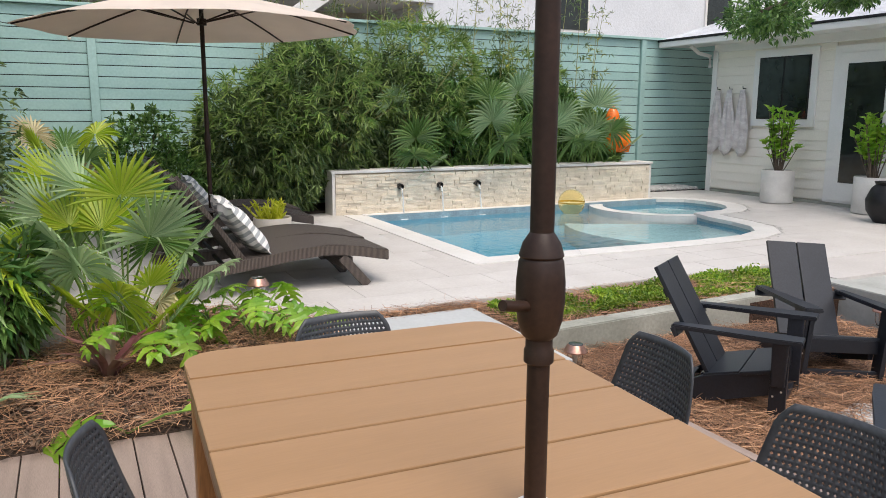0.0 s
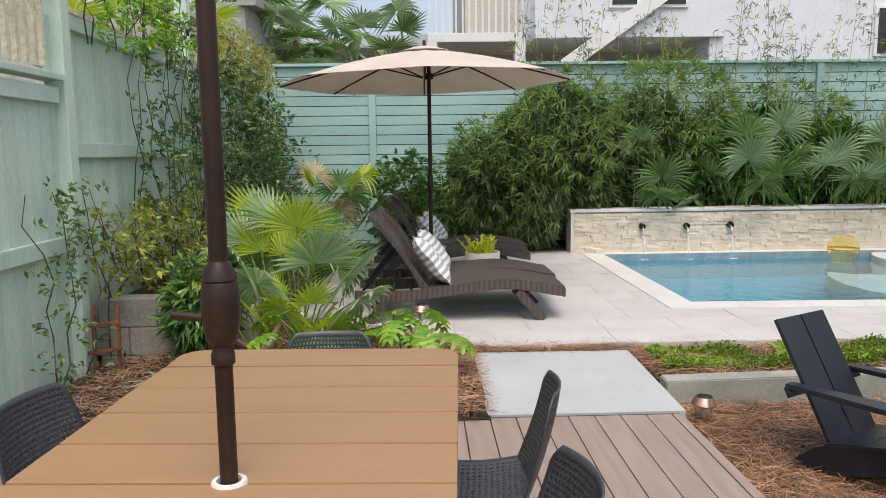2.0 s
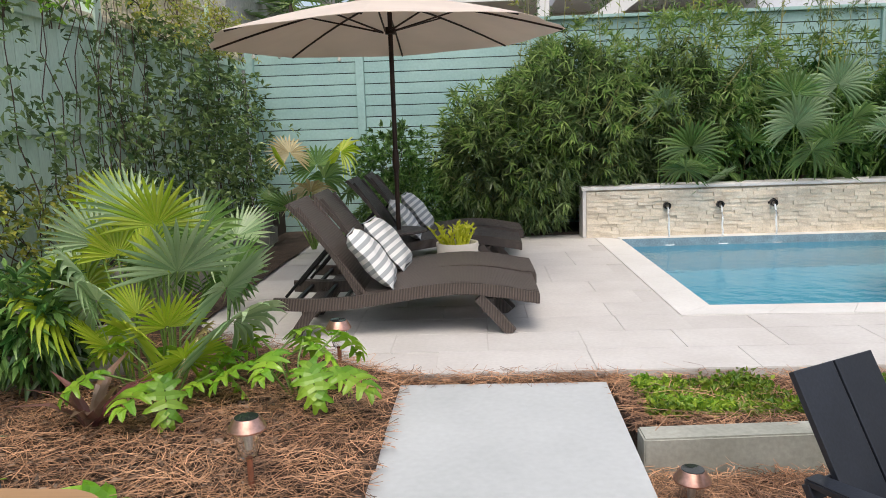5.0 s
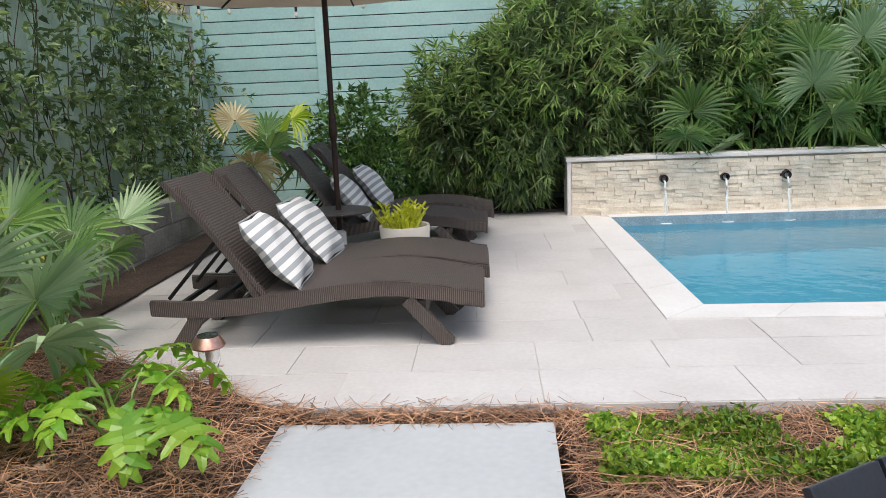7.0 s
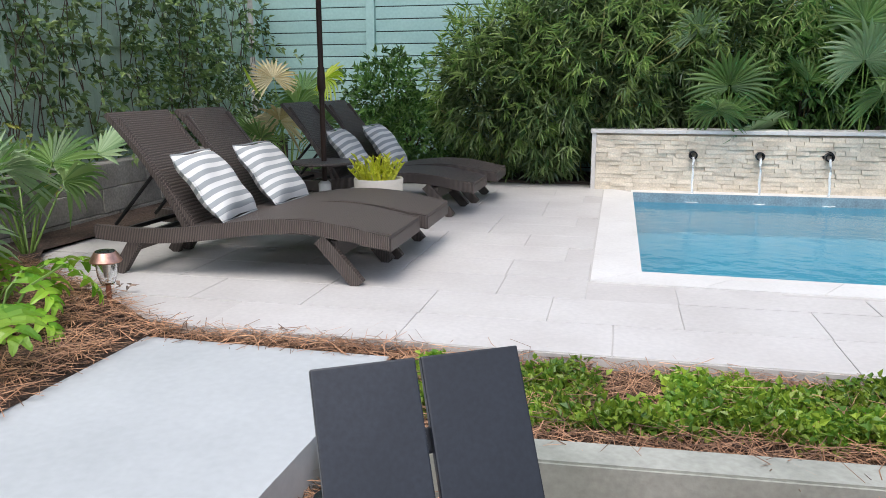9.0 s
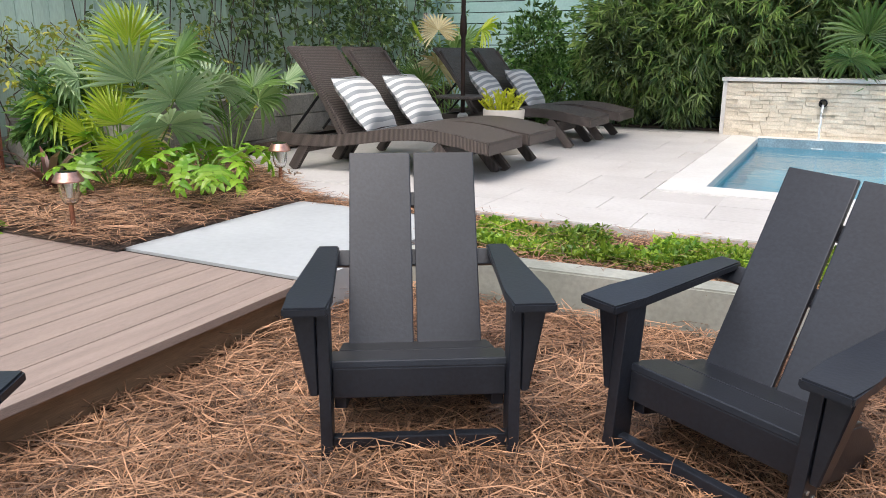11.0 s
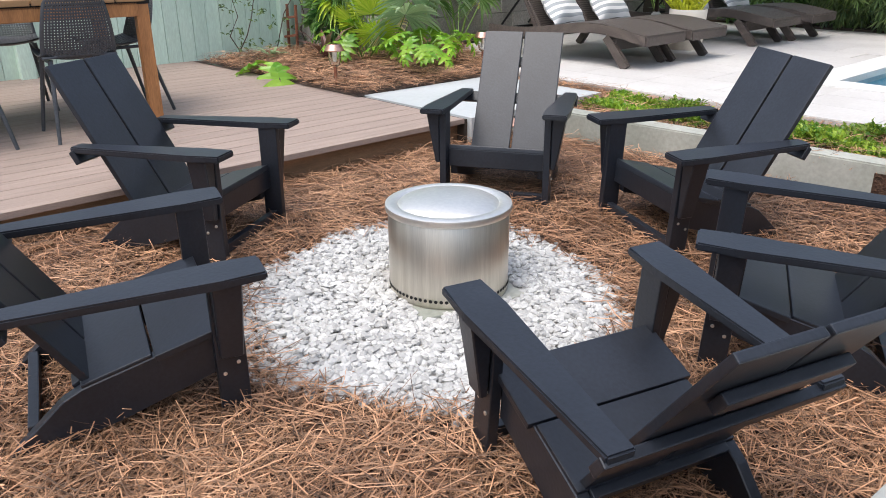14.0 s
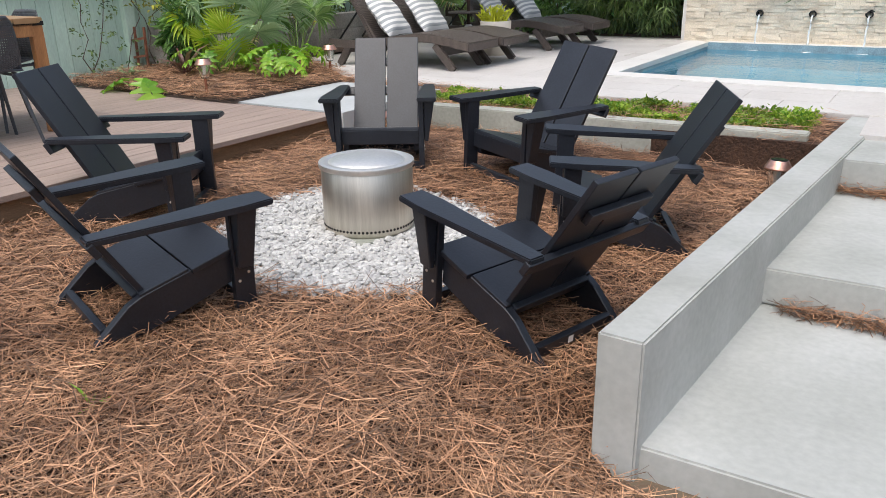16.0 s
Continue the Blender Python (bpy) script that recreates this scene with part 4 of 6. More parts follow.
# ---- sun loungers ----
def lounger():
    lo = thing("sun_lounger", label="brown wicker sun lounger with raised back on the pool terrace", category="lounger", group="sun loungers by the pool")
    prof = [(-0.92, 0.28), (-0.7, 0.265), (-0.45, 0.27), (-0.2, 0.3), (0.1, 0.345), (0.35, 0.36), (0.6, 0.335), (0.85, 0.28)]

    def top(x):
        return float(np.interp(x, [p[0] for p in prof], [p[1] for p in prof]))

    def strip(y0, y1, x0, x1, thick, drop=0.0, seg=26):
        bm = bmesh.new()
        rows = []
        for k in range(seg + 1):
            x = x0 + (x1 - x0) * k / seg
            xs = [x + d for d in (-0.09, -0.045, 0, 0.045, 0.09)]
            z = sum(top(v) for v in xs) / 5 - drop
            rows.append([bm.verts.new(c) for c in ((x, y0, z), (x, y1, z), (x, y1, z - thick), (x, y0, z - thick))])
        for a, b in zip(rows, rows[1:]):
            for k in range(4):
                bm.faces.new((a[k], a[(k + 1) % 4], b[(k + 1) % 4], b[k]))
        bm.faces.new(rows[0]), bm.faces.new(rows[-1][::-1])
        bmesh.ops.bevel(bm, geom=[e for e in bm.edges if len({v.co.x for v in e.verts}) > 1], offset=0.008, segments=2, affect="EDGES")
        return bm

    for s in (-1, 1):
        part("side_frame", strip(s * 0.3 - 0.018, s * 0.3 + 0.018, -0.92, 0.86, 0.085), WICKER, lo)
        part("leg", beam((-0.66, s * 0.285, 0.2), (-0.8, s * 0.285, 0.0), 0.05, 0.075, 0.006, up=(1, 0, 0)), WICKER, lo)
        part("leg", beam((0.46, s * 0.285, 0.25), (0.68, s * 0.285, 0.0), 0.05, 0.075, 0.006, up=(1, 0, 0)), WICKER, lo)
        part("back_frame", beam((-0.3, s * 0.262, 0.275), (-0.73, s * 0.262, 0.88), 0.03, 0.03, 0.006, up=(0, 1, 0)), WICKER, lo)
        part("prop", tube([(-0.55, s * 0.2, 0.6), (-0.86, s * 0.2, 0.26)], 0.011, 8), DARKMETAL, lo, "black metal prop")
    part("seat_panel", strip(-0.283, 0.283, -0.36, 0.862, 0.03, 0.0), WICKER, lo)
    part("front_panel", boxed(0.84, 0.868, -0.3, 0.3, 0.195, 0.268, 0.006), WICKER, lo)
    for x in (-0.78, -0.6, -0.45):
        part("crossbar", boxed(x - 0.013, x + 0.013, -0.285, 0.285, 0.225, 0.25, 0.004), DARKMETAL, lo)
    part("cross_brace", boxed(-0.74, -0.66, -0.283, 0.283, 0.03 + 0.1, 0.2, 0.006), WICKER, lo)
    part("cross_brace", boxed(0.48, 0.56, -0.283, 0.283, 0.14, 0.24, 0.006), WICKER, lo)
    bm = bmesh.new()
    rows = []
    for k in range(13):
        f = k / 12
        x, z = -0.33 - 0.45 * f, 0.285 + 0.63 * f + 0.02 * math.sin(f * 3.14)
        bend = 0.025 * math.sin(f * 3.14)
        rows.append([bm.verts.new(c) for c in ((x + bend, -0.3, z), (x + bend, 0.3, z), (x + bend - 0.025, 0.3, z - 0.016), (x + bend - 0.025, -0.3, z - 0.016))])
    for a, b in zip(rows, rows[1:]):
        for k in range(4):
            bm.faces.new((a[k], a[(k + 1) % 4], b[(k + 1) % 4], b[k]))
    bm.faces.new(rows[0]), bm.faces.new(rows[-1][::-1])
    part("backrest", bm, WICKER, lo)
    return lo


lng = lounger()
for k, (x, y, rz) in enumerate(((2.33, 6.68, 0), (2.36, 7.34, 0.5), (2.36, 8.92, -0.5), (2.42, 9.68, 0.5))):
    m = pose(x, y, PAVE_Z + 0.002, 0, 0, rz)
    if k == 0:
        lng.matrix_basis = m
    else:
        copy_thing(lng, m)


def pillow(x, y, z, rx, ry, rz):
    pl = thing("pillow", label="grey and white striped square pillow leaning on a lounger", category="pillow", group="pillows on the loungers")
    verts, faces, n = [], [], 14
    for side in (1, -1):
        for i in range(n + 1):
            for j in range(n + 1):
                u, v = 2 * i / n - 1, 2 * j / n - 1
                puff = (max(0, (1 - u ** 4) * (1 - v ** 4))) ** 0.6
                pinch = 1 - 0.07 * (1 - abs(u)) * (abs(v) ** 3) - 0.07 * (1 - abs(v)) * (abs(u) ** 3)
                verts.append((u * 0.235 * pinch, v * 0.235 * pinch, side * 0.075 * puff + 0.006 * math.sin(u * 6 + v * 4)))
    off = (n + 1) ** 2
    for i in range(n):
        for j in range(n):
            a = i * (n + 1) + j
            faces.append((a, a + n + 1, a + n + 2, a + 1))
            faces.append((off + a, off + a + 1, off + a + n + 2, off + a + n + 1))
    raw("cushion", verts, faces, STRIPE, pl, smooth=True)
    rim = [(u * 0.235, v * 0.235, 0.006 * math.sin(u * 6 + v * 4)) for u, v in [(-1 + 2 * k / 10, -1) for k in range(10)] + [(1, -1 + 2 * k / 10) for k in range(10)] + [(1 - 2 * k / 10, 1) for k in range(10)] + [(-1, 1 - 2 * k / 10) for k in range(11)]]
    part("piping", tube(rim, 0.005, 6), STRIPE, pl)
    pl.matrix_basis = pose(x, y, z, rx, ry, rz)


for x, y, tz in ((2.06, 6.62, 3), (2.1, 7.29, -4), (2.09, 8.87, 4), (2.16, 9.66, -3)):
    pillow(x, y, PAVE_Z + 0.5, 0, 52, tz)

# ---- umbrella with a round side table ----
um = thing("patio_umbrella", (2.085, 8.25, PAVE_Z), label="open beige patio umbrella with dark ribs and pole", category="umbrella")
part("pole", lathe([(0, 0.0), (0.021, 0.0), (0.021, 2.5), (0, 2.5)], 20), BRONZE, um, smooth=True)
part("collar", lathe([(0.021, 1.0), (0.032, 1.04), (0.032, 1.1), (0.026, 1.2), (0.021, 1.2)], 20), BRONZE, um, smooth=True)
part("base_tube", lathe([(0, 0), (0.05, 0), (0.05, 0.3), (0.03, 0.32), (0, 0.32)], 20), WHITEPOT, um, "white base tube", smooth=True)
part("base_plate", lathe([(0, 0), (0.24, 0), (0.24, 0.025), (0.06, 0.06), (0, 0.06)], 32), BRONZE, um, smooth=True)
part("side_table", lathe([(0, 0.455), (0.25, 0.455), (0.258, 0.465), (0.25, 0.478), (0, 0.478)], 48), WICKER, um, "round brown side table on the pole", smooth=True)
CR, RZ, AZ = 1.56, 2.165, 2.5
bm = bmesh.new()
apex = bm.verts.new((0, 0, AZ))
rings = []
for k in range(1, 7):
    f = k / 6
    ring = []
    for a in range(32):
        ang = 2 * math.pi * (a + 0.0) / 32
        w = abs(((a % 4) - 2) / 2)
        r = CR * f * (1 - 0.07 * (1 - w) * f)
        z = AZ - (AZ - RZ) * f ** 1.35 - 0.03 * (1 - w) * f * (1 - f) * 2
        ring.append(bm.verts.new((r * math.cos(ang), r * math.sin(ang), z)))
    rings.append(ring)
for a in range(32):
    b = (a + 1) % 32
    bm.faces.new((apex, rings[0][a], rings[0][b]))
    for p, q in zip(rings, rings[1:]):
        bm.faces.new((p[a], q[a], q[b], p[b]))
cn = part("canopy", bm, CANVAS, um, "beige canvas canopy")
md = cn.modifiers.new("thick", "SOLIDIFY")
md.thickness = 0.004
part("vent", lathe([(0.0, 2.55), (0.12, 2.53), (0.26, 2.49), (0.26, 2.486), (0, 2.54)], 16), CANVAS, um, "small vent cap")
part("finial", lathe([(0, 2.54), (0.02, 2.55), (0.015, 2.6), (0, 2.61)], 12), BRONZE, um, smooth=True)
part("hub", lathe([(0, 2.2), (0.045, 2.2), (0.045, 2.26), (0, 2.26)], 20), BRONZE, um)
for k in range(8):
    a = math.pi * k / 4
    c, s = math.cos(a), math.sin(a)
    pts = [(CR * f * c, CR * f * s, AZ - (AZ - RZ) * f ** 1.35 - 0.014) for f in (0.02, 0.2, 0.4, 0.6, 0.8, 0.985)]
    rib = part("rib", tube(pts, 0.009, 6), BRONZE, um)
    fz = AZ - (AZ - RZ) * 0.42 ** 1.35 - 0.02
    part("strut", tube([(0.04 * c, 0.04 * s, 2.22), (CR * 0.42 * c, CR * 0.42 * s, fz)], 0.008, 6), BRONZE, rib)
for ob in [o for o in um.children if o.name.split(".")[0] in ("canopy", "rib", "vent", "finial")]:
    ob.matrix_basis = pose(0, 0, 0, 0, -1.0, 0)


# ---- planters ----
def succulent_pot():
    p = thing("planter", (2.62, 7.98, PAVE_Z), label="cream round planter with a yellow-green succulent", category="planter")
    part("pot", lathe([(0, 0), (0.15, 0), (0.165, 0.02), (0.185, 0.38), (0.182, 0.39), (0.165, 0.385), (0.16, 0.35), (0, 0.35)], 48), POT, p, smooth=True)
    rng = np.random.default_rng(4)
    bm = bmesh.new()
    for k in range(26):
        a, r = rng.uniform(0, 6.28), 0.11 * math.sqrt(rng.uniform(0, 1))
        h = rng.uniform(0.08, 0.22)
        x, y = r * math.cos(a), r * math.sin(a)
        tx, ty = x * 1.9 + rng.uniform(-0.07, 0.07), y * 1.9 + rng.uniform(-0.07, 0.07)
        pts = [(x + (tx - x) * f, y + (ty - y) * f, 0.34 + h * f) for f in (0, 0.3, 0.6, 0.9, 1)]
        tube(pts, 0.017, 6, bm, taper=0.15)
        for j in range(10):
            f = rng.uniform(0.25, 1)
            b = rng.uniform(0, 6.28)
            c = Vector((x + (tx - x) * f, y + (ty - y) * f, 0.34 + h * f))
            tube([c, c + Vector((0.035 * math.cos(b), 0.035 * math.sin(b), 0.03))], 0.01, 5, bm, taper=0.3)
    part("succulent", bm, SUCCULENT, p, "yellow-green branching succulent", smooth=True)


succulent_pot()


def round_plant_pot(x, y, h=0.52, r=0.24, seed=1):
    p = thing("planter", (x, y, PAVE_Z + 0.01), label="white cylindrical planter with a glossy green clusia shrub", category="planter", group="planters by the pool house")
    part("pot", lathe([(0, 0), (r, 0), (r + 0.01, 0.02), (r + 0.01, h), (r - 0.02, h), (r - 0.02, h - 0.05), (0, h - 0.05)], 40), WHITEPOT, p, smooth=True)
    rng = np.random.default_rng(seed)
    ats, dirs = [], []
    for k in range(22):
        a, s = rng.uniform(0, 6.28), rng.uniform(0.3, 1)
        tip = np.array([0.36 * s * math.cos(a), 0.36 * s * math.sin(a), h + rng.uniform(0.35, 0.95)])
        part("stem", tube([(0.05 * math.cos(a), 0.05 * math.sin(a), h - 0.06), tip.tolist()], 0.01, 5, taper=0.4), BARK, p)
        for j in range(16):
            f = rng.uniform(0.35, 1.02)
            ats.append(np.array([0, 0, h]) * (1 - f) + tip * f)
            dirs.append([rng.normal(), rng.normal(), 0.5 + rng.uniform(0, 0.6)])
    n = len(ats)
    v, f = leaves(ats, dirs, rand_dirs(rng, n) + np.array([0, 0, 1.5]), rng.uniform(0.09, 0.15, n), rng.uniform(0.06, 0.09, n))
    raw("leaves", v, f, PHILO, p)


round_plant_pot(11.1, 9.2, seed=2)
round_plant_pot(11.2, 7.65, seed=3)
bed_pot = thing("planter", (0.62, 5.52, 0.03), label="pale weathered cylindrical pot behind the bed palms", category="planter")
part("pot", lathe([(0, 0), (0.15, 0), (0.16, 0.02), (0.175, 0.36), (0.17, 0.37), (0.15, 0.365), (0.145, 0.32), (0, 0.32)], 36), BLOCK_POT, bed_pot, smooth=True)
part("soil", lathe([(0, 0.325), (0.146, 0.322)], 24), SHADOWSOIL, bed_pot, "dark potting soil")
bp_ = thing("urn", (10.5, 6.95, PAVE_Z), label="dark textured round urn on the terrace", category="urn")
part("body", lathe([(0, 0), (0.14, 0), (0.24, 0.15), (0.26, 0.3), (0.2, 0.45), (0.15, 0.5), (0.17, 0.54), (0.14, 0.54), (0.12, 0.48), (0, 0.4)], 40), DARKMETAL, bp_, smooth=True)


# ---- solar path lamps ----
def path_lamp():
    lp = thing("path_lamp", label="solar path lamp with copper cap and clear glass", category="garden lamp", group="solar path lamps")
    part("stake", lathe([(0, -0.06), (0.011, -0.02), (0.011, 0.125), (0, 0.125)], 12), RUSTWOOD, lp, smooth=True)
    part("glass", lathe([(0.014, 0.12), (0.03, 0.13), (0.041, 0.165), (0.045, 0.235), (0.042, 0.235), (0.038, 0.167), (0.026, 0.134), (0.012, 0.126)], 28), CLEAR, lp, "clear ribbed glass", smooth=True).visible_shadow = False
    part("cap", lathe([(0.066, 0.23), (0.067, 0.236), (0.047, 0.272), (0.044, 0.276), (0.04, 0.276), (0.04, 0.234)], 32), COPPER, lp, "copper cap", smooth=True)
    part("solar_panel", lathe([(0, 0.279), (0.041, 0.278), (0.043, 0.272), (0, 0.272)], 28), DARKGLASS, lp, "dark solar cell")
    part("reflector", lathe([(0, 0.15), (0.012, 0.155), (0.02, 0.23), (0, 0.235)], 16), STEEL_LID, lp, smooth=True)
    return lp


lamp = path_lamp()
for k, (x, y, z) in enumerate(((1.88, 4.19, 0.03), (1.96, 5.72, 0.02), (3.62, 4.36, -0.29), (6.46, 4.25, -0.33))):
    if k == 0:
        lamp.matrix_basis = pose(x, y, z)
        lamp.scale = (1.12, 1.12, 1.08)
    else:
        copy_thing(lamp, pose(x, y, z, 2, 0, 40 * k))


# ---- plants ----
def sprigs(rng, centres, outward_dirs, per, length, width, droop=0.3):
    """Little fans of pointed leaves at twig ends."""
    n = len(centres)
    at = np.repeat(centres, per, 0) + rng.normal(0, 0.012, (n * per, 3))
    out = np.repeat(outward_dirs, per, 0)
    d = out + rng.normal(0, 0.75, (n * per, 3))
    d[:, 2] -= droop
    up = rng.normal(0, 0.5, (n * per, 3)) + np.array([0, 0, 1.0])
    return leaves(at, d, up, rng.uniform(0.75, 1.25, n * per) * length, rng.uniform(0.8, 1.2, n * per) * width)


def blob(rng, n, lo, hi, shell=0.55):
    """Points in an uneven bush between two corners, mostly near its outside."""
    lo, hi = np.array(lo), np.array(hi)
    d = rand_dirs(rng, n)
    r = rng.uniform(shell, 1, n) ** 0.6
    bump = np.array([1 + 0.28 * noise.noise(Vector(v * 2.3) + Vector(lo)) for v in d])
    p = (lo + hi) / 2 + d * (r * bump)[:, None] * (hi - lo) / 2
    return p, d


def bush(name, rng, lo, hi, n, per, length, width, material, label, category, droop=0.3, shell=0.5, group="", limbs=14, wood=None):
    base = ((lo[0] + hi[0]) / 2, (lo[1] + hi[1]) / 2, lo[2])
    b = thing(name, base, label=label, category=category, group=group)
    p, d = blob(rng, n, lo, hi, shell)
    p[:, 2] = np.maximum(p[:, 2], lo[2] + 0.03)
    v, f = sprigs(rng, p - np.array(base), d, per, length, width, droop)
    raw("crown", v, f, material, b)
    bm = bmesh.new()
    for k in range(limbs):
        q = Vector(p[k * 7 % n]) - Vector(base)
        tube([(0.08 * math.cos(k), 0.08 * math.sin(k), 0), (q.x * 0.45, q.y * 0.45, q.z * 0.6), q], 0.012, 5, bm, taper=0.4)
    part("stem", bm, wood or BARK, b)
    return b


R = np.random.default_rng(11)
# bamboo hedge beside and behind the fountain wall
for lo, hi, n in (((2.35, 10.45, 0.05), (3.5, 11.9, 1.75), 1300), ((2.9, 10.35, 0.05), (4.25, 11.9, 2.15), 1700), ((3.7, 10.7, 0.3), (5.2, 11.95, 2.2), 1700), ((4.7, 10.8, 0.5), (6.0, 11.95, 2.3), 1300), ((3.2, 11.0, 0.8), (4.8, 12.0, 2.45), 1100)):
    bush("bamboo_shrub", R, lo, hi, int(n * 0.62), 7, 0.155, 0.028, BAMBOO, "dense green bamboo shrub against the teal fence", "bamboo", 0.35, 0.45, "hedge along the back fence", wood=CANE)
for lo, hi, n in (((5.6, 10.85, 0.4), (6.9, 11.95, 1.9), 1000), ((6.6, 10.9, 0.4), (7.9, 11.95, 2.05), 1100), ((7.6, 10.9, 0.4), (8.8, 11.95, 1.9), 900), ((8.5, 10.95, 0.3), (9.6, 11.95, 1.5), 700)):
    bush("hedge_shrub", R, lo, hi, int(n * 0.7), 6, 0.16, 0.045, SHRUB, "dark green leafy shrub behind the fountain wall", "shrub", 0.3, 0.5, "hedge along the back fence")
bush("young_tree", R, (1.2, 10.6, 0.3), (2.3, 11.7, 1.55), 420, 6, 0.085, 0.038, SHRUB, "loose light green shrub beside the loungers", "shrub", -0.2, 0.25)
bush("hedge_shrub", R, (1.3, 10.5, 0.03), (2.7, 11.6, 0.95), 800, 6, 0.1, 0.03, SHRUB, "low dark green shrub behind the loungers", "shrub", 0.2, 0.5, "hedge along the back fence")

# loose bright outer sprays of the bamboo
for lo, hi, n in (((2.3, 10.3, 0.3), (3.9, 11.7, 2.0), 300), ((3.2, 10.3, 0.7), (5.0, 11.8, 2.5), 420), ((4.6, 10.6, 0.9), (6.6, 11.9, 2.75), 520), ((6.2, 11.2, 1.3), (8.6, 11.95, 2.45), 240)):
    bush("bamboo_shrub", R, lo, hi, n, 7, 0.15, 0.021, BAMBOO_TIP, "airy yellow-green bamboo shoots on the hedge", "bamboo", 0.4, 0.88, "hedge along the back fence", wood=CANE)

# thin canes rising over the fence
for k in range(26):
    x, y = 3.3 + 5.9 * (k + R.uniform(-0.4, 0.4)) / 26, R.uniform(11.2, 11.9)
    h, lx, ly = R.uniform(2.9, 4.3), R.uniform(-0.35, 0.5), R.uniform(-0.5, 0.3)
    cane = thing("bamboo_cane", (x, y, 0.05), label="tall thin yellow-green bamboo cane over the hedge", category="bamboo", group="tall bamboo canes")
    pts = [(lx * f ** 2, ly * f ** 2, h * f) for f in np.linspace(0, 1, 8)]
    part("stem", tube(pts, 0.009, 6, taper=0.3), CANE, cane)
    m = 46
    f = R.uniform(0.42, 1.0, m)
    c = np.stack([lx * f ** 2, ly * f ** 2, h * f], 1) + R.normal(0, 0.11, (m, 3))
    v, fc = sprigs(R, c, R.normal(0, 0.6, (m, 3)), 4, 0.1, 0.014, 0.3)
    raw("leaves", v, fc, YELLOWVINE if k % 3 == 0 else BAMBOO, cane)


def frond_mesh(seed, blades=34, radius=0.55, spread=150, droop=0.35, cup=0.25):
    """A fan of folded blades in the xz plane round the stalk end, facing -y."""
    rng = np.random.default_rng(seed)
    verts, faces = [], []
    for k in range(blades):
        a = radians(-spread + 2 * spread * (k + 0.5) / blades)
        half = radians(spread / blades) * 0.98
        L = radius * (0.82 + 0.18 * math.cos(a * 0.6)) * rng.uniform(0.92, 1.05)
        dr = droop * rng.uniform(0.7, 1.4)
        row = []
        for f, w in ((0.04, 1.0), (0.35, 1.0), (0.56, 0.94), (0.8, 0.52), (1.0, 0.0)):
            r = L * f
            wid = min(r, 0.6 * L) * math.tan(half) * w
            bend = dr * L * max(0, f - 0.35) ** 1.8 * 1.6
            c = Vector((r * math.sin(a), -cup * L * (f - f * f * 0.6) - bend * 0.3, r * math.cos(a) - bend))
            t = Vector((math.cos(a), 0, -math.sin(a)))
            fold = Vector((0, -wid * 0.65, 0))
            row.append((c - t * wid, c + fold, c + t * wid))
        for (a0, b0, c0), (a1, b1, c1) in zip(row, row[1:]):
            i = len(verts)
            verts += [tuple(q) for q in (a0, b0, c0, a1, b1, c1)]
            faces += [(i, i + 1, i + 4, i + 3), (i + 1, i + 2, i + 5, i + 4)]
    return verts, faces


def weld(name, vf, material, parent, label=""):
    o = raw(name, vf[0], vf[1], material, parent, label)
    bm = bmesh.new()
    bm.from_mesh(o.data)
    bmesh.ops.remove_doubles(bm, verts=bm.verts[:], dist=0.0004)
    bm.to_mesh(o.data)
    bm.free()
    return o


FRONDS = [frond_mesh(21, 26, 0.5, 140, 0.25, 0.15), frond_mesh(22, 22, 0.5, 150, 0.55, 0.25), frond_mesh(23, 20, 0.5, 95, 0.12, 0.1)]
frond_data = {}


def fan_palm(x, y, z, fronds, label, trunk=0.0, group="fan palms"):
    """fronds: (azimuth, reach, height, size, shape, material), the reach and height of the fan's centre from the palm's foot."""
    p = thing("fan_palm", (x, y, z), label=label, category="palm", group=group)
    if trunk:
        part("trunk", tube([(0, 0, -0.05), (0.02, 0.01, trunk * 0.5), (0, 0, trunk)], 0.07, 10, taper=0.8), BARK, p)
    for az, reach, h, size, shape, material in fronds:
        c, s = math.cos(radians(az)), math.sin(radians(az))
        tip = Vector((reach * c, reach * s, h))
        part("stalk", tube([(0.02 * c, 0.02 * s, trunk), (tip.x * 0.45, tip.y * 0.45, trunk + (h - trunk) * 0.62), tip], 0.008, 6, taper=0.6), PETIOLE, p)
        key = (shape, material.name)
        lean = math.degrees(math.atan2(reach, max(0.05, h - trunk)))
        m = Matrix.Translation(tip) @ pose(0, 0, 0, 0, 0, az - 90) @ pose(0, 0, 0, -min(95, lean * 0.75 + 12)) @ Matrix.Rotation(math.pi, 4, "Z") @ Matrix.Scale(size * 2, 4)
        if key not in frond_data:
            frond_data[key] = weld("frond", FRONDS[shape], material, p)
            frond_data[key].matrix_basis = m
        else:
            again(frond_data[key], m, p)


def many(seed, n, material_list, lo=(0.25, 0.35), hi=(0.7, 0.95), size=(0.38, 0.55), arc=(0, 360)):
    rng = np.random.default_rng(seed)
    return [(arc[0] + (arc[1] - arc[0]) * (k + rng.uniform(-0.3, 0.3)) / n, rng.uniform(lo[0], hi[0]), rng.uniform(lo[1], hi[1]), rng.uniform(*size), int(rng.integers(3)), material_list[k % len(material_list)]) for k in range(n)]


def fans_at(x, y, z, tips):
    """Fronds from the places of their fan centres in the garden."""
    return [(math.degrees(math.atan2(ty - y, tx - x)) + turn, math.hypot(tx - x, ty - y), tz - z, size, shape, m) for tx, ty, tz, size, shape, m, turn in tips]


